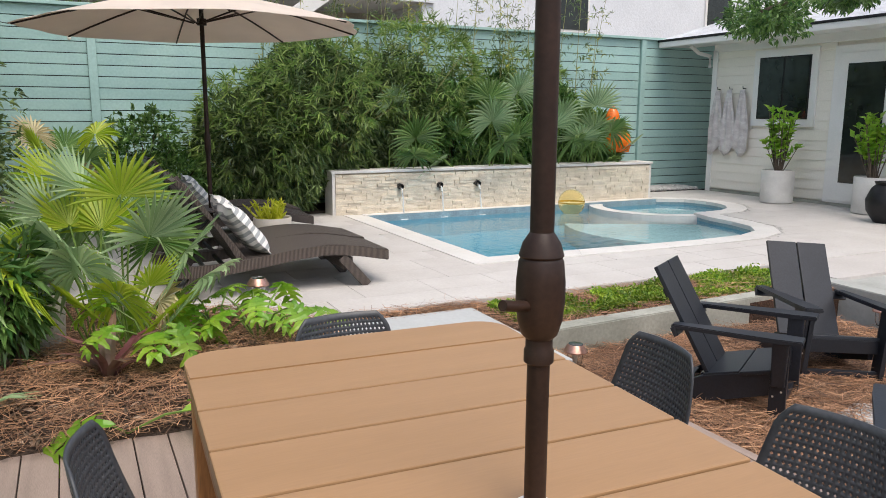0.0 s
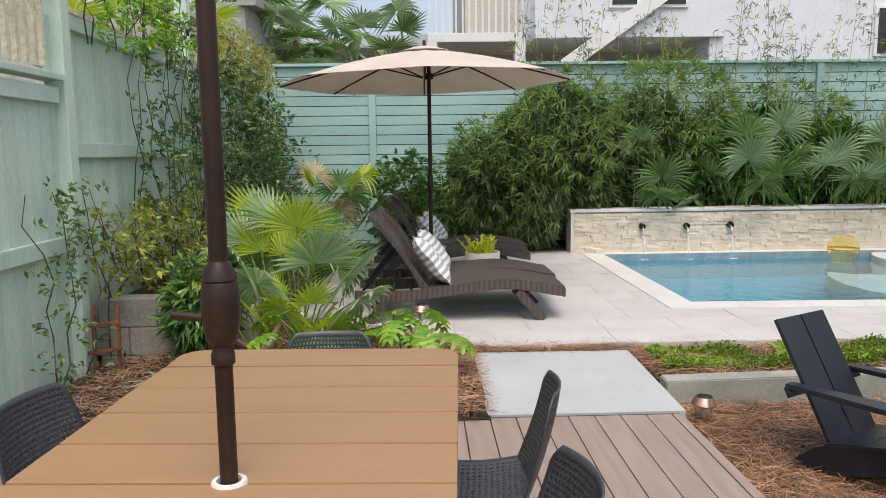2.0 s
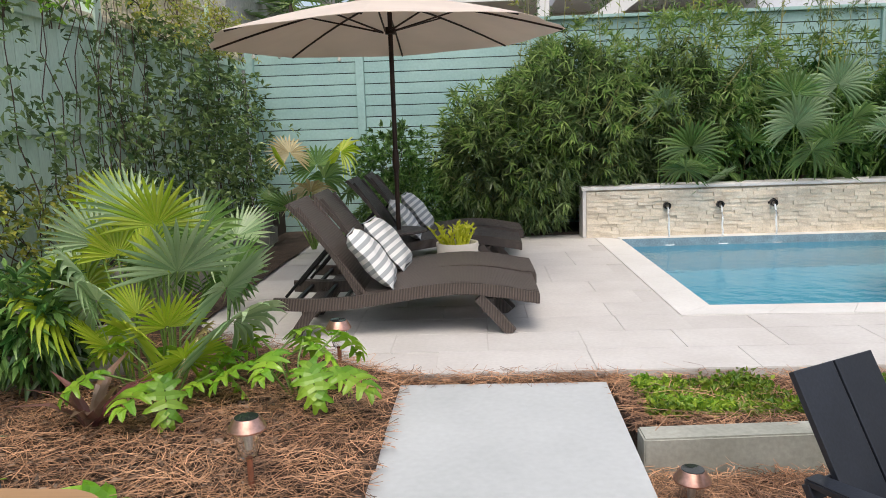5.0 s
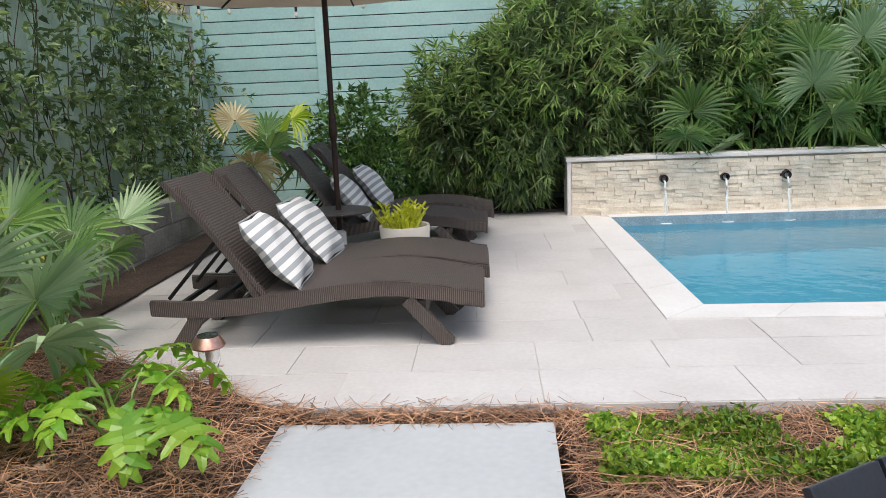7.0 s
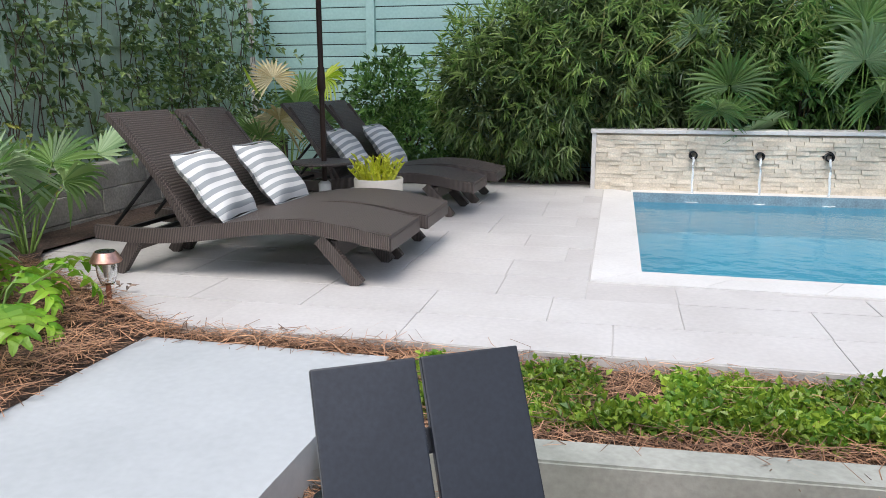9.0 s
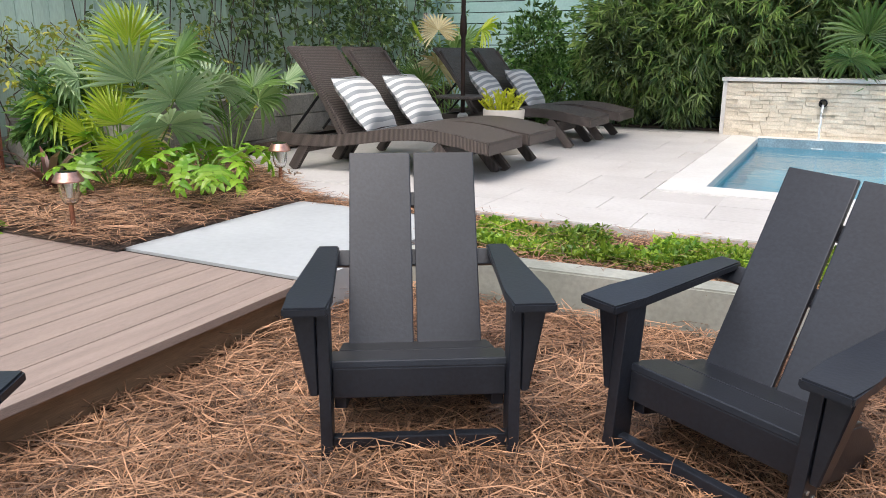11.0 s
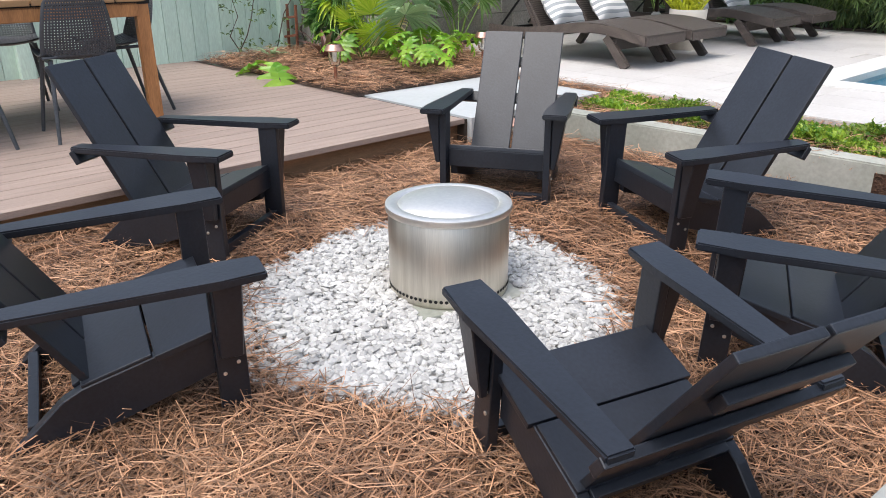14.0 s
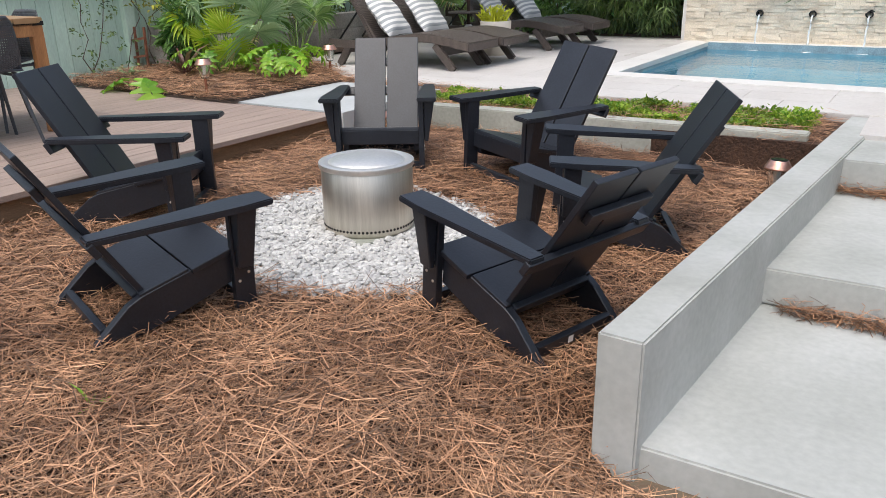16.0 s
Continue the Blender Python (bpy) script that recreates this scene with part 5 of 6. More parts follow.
fan_palm(1.1, 5.4, 0.03, fans_at(1.1, 5.4, 0.03, [(0.93, 5.5, 0.98, 0.36, 2, PALM_GREY, 0), (1.25, 5.2, 0.72, 0.4, 2, PALM_GREY, 0), (1.45, 5.32, 0.6, 0.4, 0, PALM_GREY, 0), (1.2, 5.6, 0.86, 0.36, 0, PALM, 0), (0.98, 5.75, 0.85, 0.38, 1, PALM, 0), (1.35, 5.65, 0.62, 0.36, 0, PALM, 0), (0.6, 5.5, 0.7, 0.34, 1, PALM_GREY, 0), (1.52, 5.2, 0.46, 0.4, 1, PALM_GREY, 0), (0.8, 5.62, 1.0, 0.34, 2, PALM_LIME, 0), (1.12, 5.3, 0.95, 0.33, 2, PALM_LIME, 0)]), "bushy fan palm with grey-green fronds in the bed")
fan_palm(0.95, 5.25, 0.03, fans_at(0.95, 5.25, 0.03, [(1.01, 5.32, 0.76, 0.33, 2, PALM_LIME, 0), (0.76, 5.22, 0.73, 0.33, 1, PALM_GREY, 20), (0.85, 5.4, 0.78, 0.3, 2, PALM_LIME, 0), (0.68, 5.35, 0.62, 0.34, 0, PALM_LIME, 0), (0.6, 5.18, 0.55, 0.36, 1, PALM_LIME, 0), (0.88, 5.08, 0.6, 0.33, 1, PALM_GREY, 0), (0.75, 5.4, 0.85, 0.33, 2, PALM_GREY, 0)]), "young fan palm with lime and grey-green fronds in the bed")
fan_palm(1.12, 5.18, 0.03, fans_at(1.12, 5.18, 0.03, [(1.06, 5.06, 0.42, 0.28, 1, PALM_LIME, 0), (1.22, 5.08, 0.46, 0.26, 2, PALM_LIME, 0), (1.02, 5.2, 0.5, 0.25, 2, PALM_LIME, 0), (1.3, 5.05, 0.3, 0.28, 0, PALM_LIME, 0), (0.9, 5.1, 0.36, 0.28, 2, PALM_LIME, 0), (1.28, 5.2, 0.34, 0.26, 1, PALM_DRY, 0)]), "low lime green fan palm with a dry frond in the bed")
fan_palm(0.72, 6.6, 0.03, many(32, 8, [PALM, PALM_GREY, PALM], (0.2, 0.35), (0.5, 0.75), (0.32, 0.4)), "green fan palm beside the block wall")
fan_palm(0.85, 10.3, 0.03, many(34, 9, [PALM, PALM_LIME, PALM, PALM_DRY], (0.2, 0.5), (0.5, 1.2), (0.34, 0.44)), "fan palm with browning fronds behind the loungers")
for k, (x, y, h, n) in enumerate(((5.5, 11.0, 0.75, 3), (6.5, 11.0, 0.9, 4), (6.95, 11.2, 1.25, 5), (7.6, 11.05, 0.8, 4), (8.35, 11.05, 0.95, 5), (8.95, 11.1, 0.8, 7), (6.1, 11.5, 1.5, 3))):
    fan_palm(x, y, 0.05, many(40 + k, n, [PALM, PALM, PALM_GREY], (0.15, h - 0.25), (0.6, h + 0.45), (0.36, 0.52), (150, 390)), "green fan palm drooping over the fountain wall", trunk=h * 0.5, group="fan palms behind the fountain wall")
fan_palm(5.4, 10.85, 0.05, [(270, 0.12, 1.02, 0.5, 0, PALM), (250, 0.35, 0.8, 0.36, 1, PALM)], "green fan palm drooping over the fountain wall", trunk=0.4, group="fan palms behind the fountain wall")
for x, y, fr in ((6.62, 10.72, [(262, 0.12, 1.3, 0.5, 0), (285, 0.3, 0.95, 0.42, 1), (240, 0.25, 1.6, 0.42, 2)]), (7.05, 10.8, [(275, 0.15, 1.7, 0.5, 0), (255, 0.3, 1.05, 0.4, 2), (300, 0.3, 1.3, 0.45, 1)]), (7.85, 10.75, [(268, 0.1, 1.3, 0.48, 0), (295, 0.3, 0.95, 0.4, 1)]), (8.55, 10.75, [(265, 0.12, 1.5, 0.5, 2), (290, 0.35, 1.1, 0.45, 0), (235, 0.3, 1.0, 0.4, 1)]), (5.05, 10.95, [(280, 0.15, 1.55, 0.36, 0)])):
    fan_palm(x, y, 0.05, [(a, r, h, sz, sh, PALM if k else PALM_GREY) for k, (a, r, h, sz, sh) in enumerate(fr)], "green fan palm with open fronds above the fountain wall", trunk=0.5, group="fan palms behind the fountain wall")
# palms beyond the fence
for k, (x, y, z, h, n, mats) in enumerate(((-0.4, 15.4, -0.4, 4.3, 26, [PALM, PALM_GREY]), (-2.3, 11.6, -0.3, 3.4, 14, [PALM_LIME, PALM]), (-1.4, 16.8, -0.4, 4.6, 20, [PALM, PALM_GREY]), (1.2, 16.5, -0.4, 3.9, 18, [PALM, PALM_GREY]))):
    fan_palm(x, y, z, many(60 + k, n, mats, (0.5, h - 0.9), (1.3, h + 0.9), (0.6, 0.85)), "tall shaggy palm behind the fence", trunk=h - 0.2, group="palms beyond the fence")


def lobed_leaf(seed, size=1.0):
    """A deeply cut leaf lying along +x, with wavy fingers each side of the midrib."""
    rng = np.random.default_rng(seed)
    verts, faces = [], []
    n = 6
    for side in (-1, 1):
        for k in range(n):
            f = (k + 0.5) / n
            x0, z0 = 0.34 * f, 0.05 * math.sin(f * 2.8)
            L = 0.18 * math.sin(0.4 + f * 2.4) ** 0.7
            a = radians(150 - 135 * f + rng.uniform(-5, 5))
            ex, ey = math.cos(a), math.sin(a)
            i = len(verts)
            w = 0.039
            for t, g in ((0.0, 0.9), (0.4, 0.95), (0.65, 0.62), (0.88, 0.5), (1.0, 0.1)):
                dz = z0 + 0.05 * t - 0.1 * t * t + rng.uniform(-0.005, 0.005)
                cx, cy = x0 + ex * L * t, ey * L * t
                verts += [(cx - ey * w * g, side * (cy + ex * w * g), dz), (cx, side * cy, dz - 0.007), (cx + ey * w * g, side * (cy - ex * w * g), dz)]
            for t in range(4):
                b = i + 3 * t
                faces += [(b, b + 1, b + 4, b + 3), (b + 1, b + 2, b + 5, b + 4)]
    return verts, faces


philo_data = []


def philodendron(x, y, z, n, seed, h=(0.16, 0.36), size=(0.5, 0.75)):
    rng = np.random.default_rng(seed)
    p = thing("philodendron", (x, y, z), label="bright green philodendron with deeply cut leaves", category="plant", group="philodendrons in the bed")
    for k in range(n):
        az, reach, hh = 360 * k / n + rng.uniform(-20, 20), rng.uniform(0.12, 0.34), rng.uniform(*h)
        c, s = math.cos(radians(az)), math.sin(radians(az))
        part("stalk", tube([(0, 0, 0), (reach * 0.5 * c, reach * 0.5 * s, hh * 0.75), (reach * c, reach * s, hh)], 0.006, 5), PETIOLE, p)
        m = Matrix.Translation((reach * c, reach * s, hh)) @ pose(0, 0, 0, rng.uniform(-20, 20), rng.uniform(10, 60), az) @ Matrix.Scale(rng.uniform(*size), 4)
        if len(philo_data) < 3:
            o = raw("leaf", *lobed_leaf(seed + k), PHILO, p)
            philo_data.append(o)
            o.matrix_basis = m
        else:
            again(philo_data[k % 3], m, p)


for k, (x, y, n) in enumerate(((1.83, 5.14, 9), (1.62, 5.32, 6), (1.24, 4.96, 7))):
    philodendron(x, y, 0.03, n, 80 + 10 * k)
philodendron(1.02, 4.1, 0.02, 2, 150, (0.05, 0.12), (0.8, 1.0))


def rosette(x, y, z, n, L, w, material, label, seed, rise=0.8):
    rng = np.random.default_rng(seed)
    p = thing("bromeliad", (x, y, z), label=label, category="plant")
    bm = bmesh.new()
    for k in range(n):
        a = 2.4 * k + rng.uniform(-0.2, 0.2)
        c, s = math.cos(a), math.sin(a)
        l, up = L * rng.uniform(0.7, 1.1), rise * rng.uniform(0.6, 1.2)
        prev = None
        for f, ww in ((0, 0.5), (0.3, 1), (0.65, 0.8), (1, 0.05)):
            r, h = l * f * (0.35 + 0.5 * f), l * (up * f - 0.55 * f * f)
            q = [bm.verts.new((r * c - s * w * ww * e, r * s + c * w * ww * e, h + 0.3 * w * ww * abs(e))) for e in (-0.5, 0, 0.5)]
            if prev:
                bm.faces.new((prev[0], prev[1], q[1], q[0])), bm.faces.new((prev[1], prev[2], q[2], q[1]))
            prev = q
    part("leaves", bm, material, p)


rosette(0.98, 4.72, 0.04, 14, 0.42, 0.05, REDLEAF, "maroon and green cordyline in the mulch", 1, 1.2)
rosette(0.42, 4.5, 0.03, 14, 0.3, 0.03, PALM_GREY, "small grey-green bromeliad in the mulch", 2, 0.9)
rosette(1.25, 9.9, 0.03, 18, 0.5, 0.06, SHRUB, "clump of upright green strap leaves", 3, 1.3)
rosette(5.05, 0.9, float(straw_z(5.05, 0.9)), 5, 0.09, 0.012, PHILO, "tiny green seedling in the pine straw", 5, 1.2)


# vines over the left fence
def vine(name, y0, y1, z0, z1, n, material, label, seed, thick=0.25, size=0.055):
    rng = np.random.default_rng(seed)
    v_ = thing(name, (-0.25, (y0 + y1) / 2, z0), label=label, category="vine", group="vines on the left fence")
    cy, cz = (y1 - y0) / 2, (z1 - z0) / 2
    y = rng.uniform(-1, 1, n * 2)
    z = rng.uniform(0, 1, n * 2)
    dens = np.array([noise.noise((a * 2.2 * cy, b * 3 * cz, seed)) for a, b in zip(y, z)])
    keep = dens + 0.35 * (1 - np.abs(y)) - 0.25 * np.abs(z - 0.5) > rng.uniform(-0.35, 0.35, n * 2)
    y, z = y[keep][:n], z[keep][:n]
    m = len(y)
    depth = np.abs(rng.normal(0, thick * 0.5, m)) * (0.5 + 0.9 * (1 - z))
    c = np.stack([depth, y * cy, z * (z1 - z0)], 1)
    vv, ff = sprigs(rng, c, np.tile([0.8, 0, 0.1], (m, 1)), 4, size, size * 0.5, 0.25)
    raw("leaves", vv, ff, material, v_)
    for k in range(max(3, min(24, n // 26))):
        a = rng.uniform(-cy, cy)
        pts = [(0.03 + 0.05 * rng.uniform(), a, 0)]
        for j in range(7):
            q = pts[-1]
            pts.append((0.02 + 0.1 * rng.uniform(), q[1] + rng.uniform(-0.16, 0.16), q[2] + (z1 - z0) / 7.3))
        part("stem", tube(pts, 0.006, 5, taper=0.5), TWIG, v_)


vine("vine", 6.0, 8.2, 0.45, 2.75, 330, VINE, "tangled green vine with bare brown stems on the fence", 201, 0.28, 0.07)
vine("vine", 7.4, 10.6, 0.45, 2.5, 640, VINE, "thick green vine hanging over the fence", 202, 0.55, 0.085)
vine("vine", 9.4, 12.0, 0.4, 2.2, 480, VINE, "thick green vine hanging over the fence", 203, 0.5, 0.085)
vine("vine", 5.3, 7.0, 2.2, 3.3, 300, PHILO, "bright green leafy vine hanging from the fence top", 204, 0.35, 0.06)
vine("vine", 8.0, 11.8, 2.3, 3.0, 420, YELLOWVINE, "yellow-green vine on the slatted railing", 205, 0.2)
vine("vine", 5.0, 7.3, 0.38, 1.15, 420, YELLOWVINE, "yellowing vine on the raised bed", 206, 0.55, 0.06)
vine("vine", 4.3, 5.4, 0.05, 1.3, 110, VINE, "thin young vine on the fence boards", 207, 0.2, 0.05)
bush("young_tree", R, (0.25, 4.98, 0.08), (0.72, 5.4, 0.8), 150, 6, 0.13, 0.035, SHRUB, "small dark green shrub with narrow leaves", "shrub", 0.5, 0.3)

# rust-brown stake trellis by the fence
trellis = thing("trellis", (-0.14, 5.08, -0.02), label="small rust-brown wooden stake trellis in the mulch", category="trellis")
for x in (-0.08, 0.08):
    part("stake", beam((x, 0, -0.05), (x + 0.01, 0.01, 0.5), 0.022, 0.022, 0.002, up=(0, 1, 0)), RUSTWOOD, trellis)
for z in (0.18, 0.36):
    part("rung", beam((-0.11, -0.02, z), (0.11, -0.02, z + 0.03), 0.014, 0.024, 0.002), RUSTWOOD, trellis)

# oak branch reaching over the pool house
oak = thing("oak_tree", (12.6, 4.6, -0.3), label="live oak with a leafy branch over the terrace", category="tree")
bm = tube([(0, 0, 0), (-0.1, 0.1, 1.8), (-0.6, 0.6, 3.3), (-1.8, 1.6, 3.75), (-3.2, 2.4, 3.35), (-4.4, 2.6, 2.9)], 0.2, 10, taper=0.1)
tube([(-1.8, 1.6, 3.75), (-2.6, 2.8, 3.4), (-3.6, 3.4, 3.0)], 0.05, 8, bm, taper=0.3)
tube([(-0.6, 0.6, 3.3), (0.6, 1.4, 4.6), (1.4, 2.6, 5.4)], 0.12, 8, bm, taper=0.3)
part("trunk", bm, BARK, oak)
cs, ds = [], []
for q, r, n in (((-3.0, 2.6, 3.3), 0.7, 260), ((-4.2, 2.6, 2.85), 0.6, 260), ((-4.4, 1.5, 3.0), 0.5, 200), ((-3.6, 3.3, 2.95), 0.55, 240), ((-2.0, 1.8, 3.9), 0.8, 260), ((0.8, 1.8, 5.0), 1.4, 500)):
    d = rand_dirs(R, n)
    cs.append(np.array(q) + d * R.uniform(0.2, 1, n)[:, None] * np.array([r, r, r * 0.45]))
    ds.append(d)
v, f = sprigs(R, np.concatenate(cs), np.concatenate(ds), 7, 0.075, 0.032, 0.2)
raw("crown", v, f, SHRUB, oak)

# ---- ground cover strip ----
m = 5200
x, y = R.uniform(3.62, 6.5, m * 2), R.uniform(4.98, 5.5, m * 2)
dens = np.array([noise.noise((a * 2.6, b * 5, 9)) for a, b in zip(x, y)])
keep = dens > R.uniform(-0.32, 0.22, m * 2)
x, y = x[keep][:m], y[keep][:m]
hh = np.array([0.05 + 0.06 * noise.noise((a * 3, b * 3, 4)) for a, b in zip(x, y)])
c = np.stack([x, y, -0.03 + R.uniform(0.1, 1, len(x)) * np.clip(hh, 0.02, 0.12)], 1)
v, f = sprigs(R, c, np.tile([0, 0, 0.25], (len(x), 1)), 4, 0.034, 0.024, 0.0)
tagged(raw("ground_cover", v, f, COVER), "bright green ground cover in the strip by the terrace", "ground cover", kind="stuff")


# ---- pine straw ----
def needles(rng, x, y, z, length=(0.1, 0.24), lift=0.04, width=0.0027):
    n = len(x)
    width = width * rng.uniform(0.6, 1.3, n)
    a, L = rng.uniform(0, 6.283, n), rng.uniform(*length, n)
    curve, tilt = rng.normal(0, 0.55, n), rng.normal(0, 0.12, n)
    h0 = z + np.abs(rng.normal(0, lift, n)) * 0.6 + 0.004
    rows = []
    for f in (-0.5, 0.0, 0.5):
        ang = a + curve * f
        cx, cy = x + np.cos(ang) * L * f, y + np.sin(ang) * L * f
        cz = np.maximum(h0 + tilt * L * f - 0.05 * L * (f * 2) ** 2 * 0.3, z + 0.002)
        sx, sy = -np.sin(ang) * width / 2, np.cos(ang) * width / 2
        rows += [np.stack([cx + sx, cy + sy, cz], 1), np.stack([cx - sx, cy - sy, cz + width * 0.4], 1)]
    v = np.stack(rows, 1).reshape(-1, 3)
    k = np.arange(n)[:, None] * 6
    f = np.concatenate([k + np.array([[0, 1, 3, 2]]), k + np.array([[2, 3, 5, 4]])])
    return v.tolist(), f.tolist()


n = 92000
x, y = R.uniform(3.36, 6.44, n), R.uniform(-0.6, 4.64, n)
x2, y2 = R.uniform(6.3, 7.6, 16000), R.uniform(-0.6, 1.58, 16000)
x, y = np.concatenate([x, x2]), np.concatenate([y, y2])
out = ((x - 4.88) ** 2 + (y - 2.5) ** 2 > 0.645 ** 2) & ((x < 6.42) | (y < 1.6))
x, y = x[out], y[out]
v, f = needles(R, x, y, straw_z(x, y) + 0.008)
tagged(raw("pine_straw", v, f, STRAW), "loose brown pine needles covering the ground", "pine straw", kind="stuff")
n = 17000
x, y = R.uniform(-0.25, 2.42, n), R.uniform(4.0, 6.3, n)
keep = np.array([inside(a, b, BED) or (abs(b - 5.5) < 0.07 and a > 1.5) for a, b in zip(x, y)]) & (x + R.uniform(-0.6, 0.6, n) > 0.2)
x, y = x[keep], y[keep]
bz = np.array([bed_z(a, b) for a, b in zip(x, y)])
v, f = needles(R, x, y, bz + 0.02)
tagged(raw("pine_straw", v, f, STRAW), "loose brown pine needles over the mulch bed", "pine straw", kind="stuff")
n = 7000
x, y = np.concatenate([R.uniform(3.5, 6.6, n), R.uniform(2.3, 3.6, 900)]), np.concatenate([R.uniform(4.8, 5.6, n), R.uniform(5.44, 5.6, 900)])
z = np.full(len(x), -0.03)
z[n:] = -0.01
v, f = needles(R, x, y, z)
tagged(raw("pine_straw", v, f, STRAW), "pine needles between the ground cover plants", "pine straw", kind="stuff")
tagged(part("ground_gap", boxed(2.3, 3.52, 5.42, 5.58, -0.4, -0.015), STRAW_SOIL), "straw filled joint between slab and terrace", "ground", kind="structure")
n = 2500
x = R.uniform(6.75, 8.4, n)
y = np.where(R.uniform(size=n) < 0.5, R.uniform(2.84, 2.91, n), R.uniform(4.22, 4.3, n))
v, f = needles(R, x, y, np.where(y < 3, -0.34, -0.176), (0.08, 0.18))
tagged(raw("pine_straw", v, f, STRAW), "pine needles caught against the garden steps", "pine straw", kind="stuff")
# leaf litter and wood chips in the mulch
n = 2600
x, y = R.uniform(-0.2, 1.9, n), R.uniform(4.1, 6.0, n)
c = np.stack([x, y, np.array([bed_z(a, b) for a, b in zip(x, y)]) + R.uniform(0.01, 0.04, n)], 1)
d = R.normal(0, 1, (n, 3))
d[:, 2] *= 0.25
v, f = leaves(c, d, R.normal(0, 0.5, (n, 3)) + np.array([0, 0, 1.2]), R.uniform(0.02, 0.07, n), R.uniform(0.01, 0.03, n))
tagged(raw("leaf_litter", v, f, mat("dry chips", (0.36, 0.27, 0.2), (0.12, 0.08, 0.055), 0.9, 6, 40, 0, island=0.6)), "dry leaves and wood chips on the mulch", "leaf litter", kind="stuff")


# ---- white pebbles ----
def pebbles(rng, x, y, z, size):
    bm = bmesh.new()
    bmesh.ops.create_icosphere(bm, subdivisions=1, radius=1)
    base = np.array([v.co[:] for v in bm.verts])
    tri = np.array([[v.index for v in f.verts] for f in bm.faces])
    bm.free()
    n, k = len(x), len(base)
    jit = base[None] * rng.uniform(0.75, 1.2, (n, k, 1))
    sc = np.stack([rng.uniform(0.8, 1.5, n), rng.uniform(0.7, 1.1, n), rng.uniform(0.45, 0.75, n)], 1) * size[:, None]
    p = jit * sc[:, None]
    a, t = rng.uniform(0, 6.283, n), rng.normal(0, 0.35, n)
    ca, sa, ct, st = np.cos(a)[:, None], np.sin(a)[:, None], np.cos(t)[:, None], np.sin(t)[:, None]
    px, py, pz = p[..., 0], p[..., 1] * ct - p[..., 2] * st, p[..., 1] * st + p[..., 2] * ct
    v = np.stack([px * ca - py * sa + x[:, None], px * sa + py * ca + y[:, None], pz + z[:, None]], 2).reshape(-1, 3)
    f = (tri[None] + (np.arange(n) * k)[:, None, None]).reshape(-1, 3)
    return v.tolist(), f.tolist()


n = 9500
a, r = R.uniform(0, 6.283, n), 0.7 * np.sqrt(R.uniform(0, 1, n)) * (1 + R.normal(0, 0.035, n))
r *= 1 + 0.05 * np.sin(3 * a + 1) + 0.03 * np.sin(7 * a)
x, y = 4.88 + r * np.cos(a), 2.5 + r * np.sin(a)
ca, sa = math.cos(radians(-15)), math.sin(radians(-15))
qx, qy = (x - PX) * ca + (y - PY) * sa, (y - PY) * ca - (x - PX) * sa
keep = ((x - PX) ** 2 + (y - PY) ** 2 > 0.225 ** 2) & (np.maximum(np.abs(qx), np.abs(qy)) > 0.215)
x, y = x[keep], y[keep]
v, f = pebbles(R, x, y, straw_z(x, y) + 0.012 + R.uniform(0.004, 0.022, len(x)), R.uniform(0.01, 0.02, len(x)))
tagged(part("paver", boxed(-0.215, 0.215, -0.215, 0.215, -0.04, 0, 0.004), CONCRETE_RAW, m=pose(PX, PY, PZ + 0.019, 0, 0, -15)), "square concrete paver under the fire pit", "paver")
tagged(raw("pebbles", v, f, PEBBLE), "bed of white marble pebbles round the fire pit", "pebbles", kind="stuff")
bm = bmesh.new()
mid = bm.verts.new((4.88, 2.5, float(straw_z(4.88, 2.5)) + 0.022))
rim = [bm.verts.new((4.88 + 0.64 * math.cos(t_), 2.5 + 0.64 * math.sin(t_), float(straw_z(4.88 + 0.64 * math.cos(t_), 2.5 + 0.64 * math.sin(t_))) + 0.018)) for t_ in np.linspace(0, 6.2, 48)]
for k in range(48):
    bm.faces.new((mid, rim[k], rim[(k + 1) % 48]))
tagged(part("ground_gravel", bm, mat("pale gravel dust", (0.46, 0.445, 0.42), (0.36, 0.345, 0.32), 0.95, 12, 80, 0.8, dist=0.01)), "pale gravel under the white pebbles", "ground", kind="structure")
n = 2600
x, y = R.uniform(9.85, 11.55, n), R.uniform(11.38, 12.0, n)
v, f = pebbles(R, x, y, 0.05 + R.uniform(0, 0.02, n), R.uniform(0.02, 0.04, n))
tagged(raw("pebbles", v, f, PEBBLE), "white pebbles along the back fence", "pebbles", kind="stuff")

# ---- amber float, sculpture, string lights ----
fl_ = thing("glass_float", (7.65, 10.0, 0.11), label="clear amber ball floating in the pool", category="ball")
part("ball", lathe([(0.2 * math.sin(math.pi * k / 16), -0.2 * math.cos(math.pi * k / 16)) for k in range(17)], 32), AMBER, fl_, smooth=True).visible_shadow = False
part("band", lathe([(0.2 * math.cos(t_) + 0.001, 0.2 * math.sin(t_)) for t_ in (-0.05, 0, 0.05)], 32), mat("gold confetti band", (0.7, 0.45, 0.08), None, 0.3, 20, 90, 0.2, metal=0.6), fl_, "gold band", smooth=True)
sc_ = thing("garden_sculpture", (9.28, 11.0, 0.05), label="orange glazed garden sculpture on a dark post", category="sculpture")
part("post", tube([(0, 0, 0), (0, 0, 0.75)], 0.03, 8), DARKMETAL, sc_)
bm = bmesh.new()
lathe([(0, 0.72), (0.2, 0.75), (0.24, 0.9), (0.2, 1.05), (0.12, 1.12), (0, 1.14)], 20, bm)
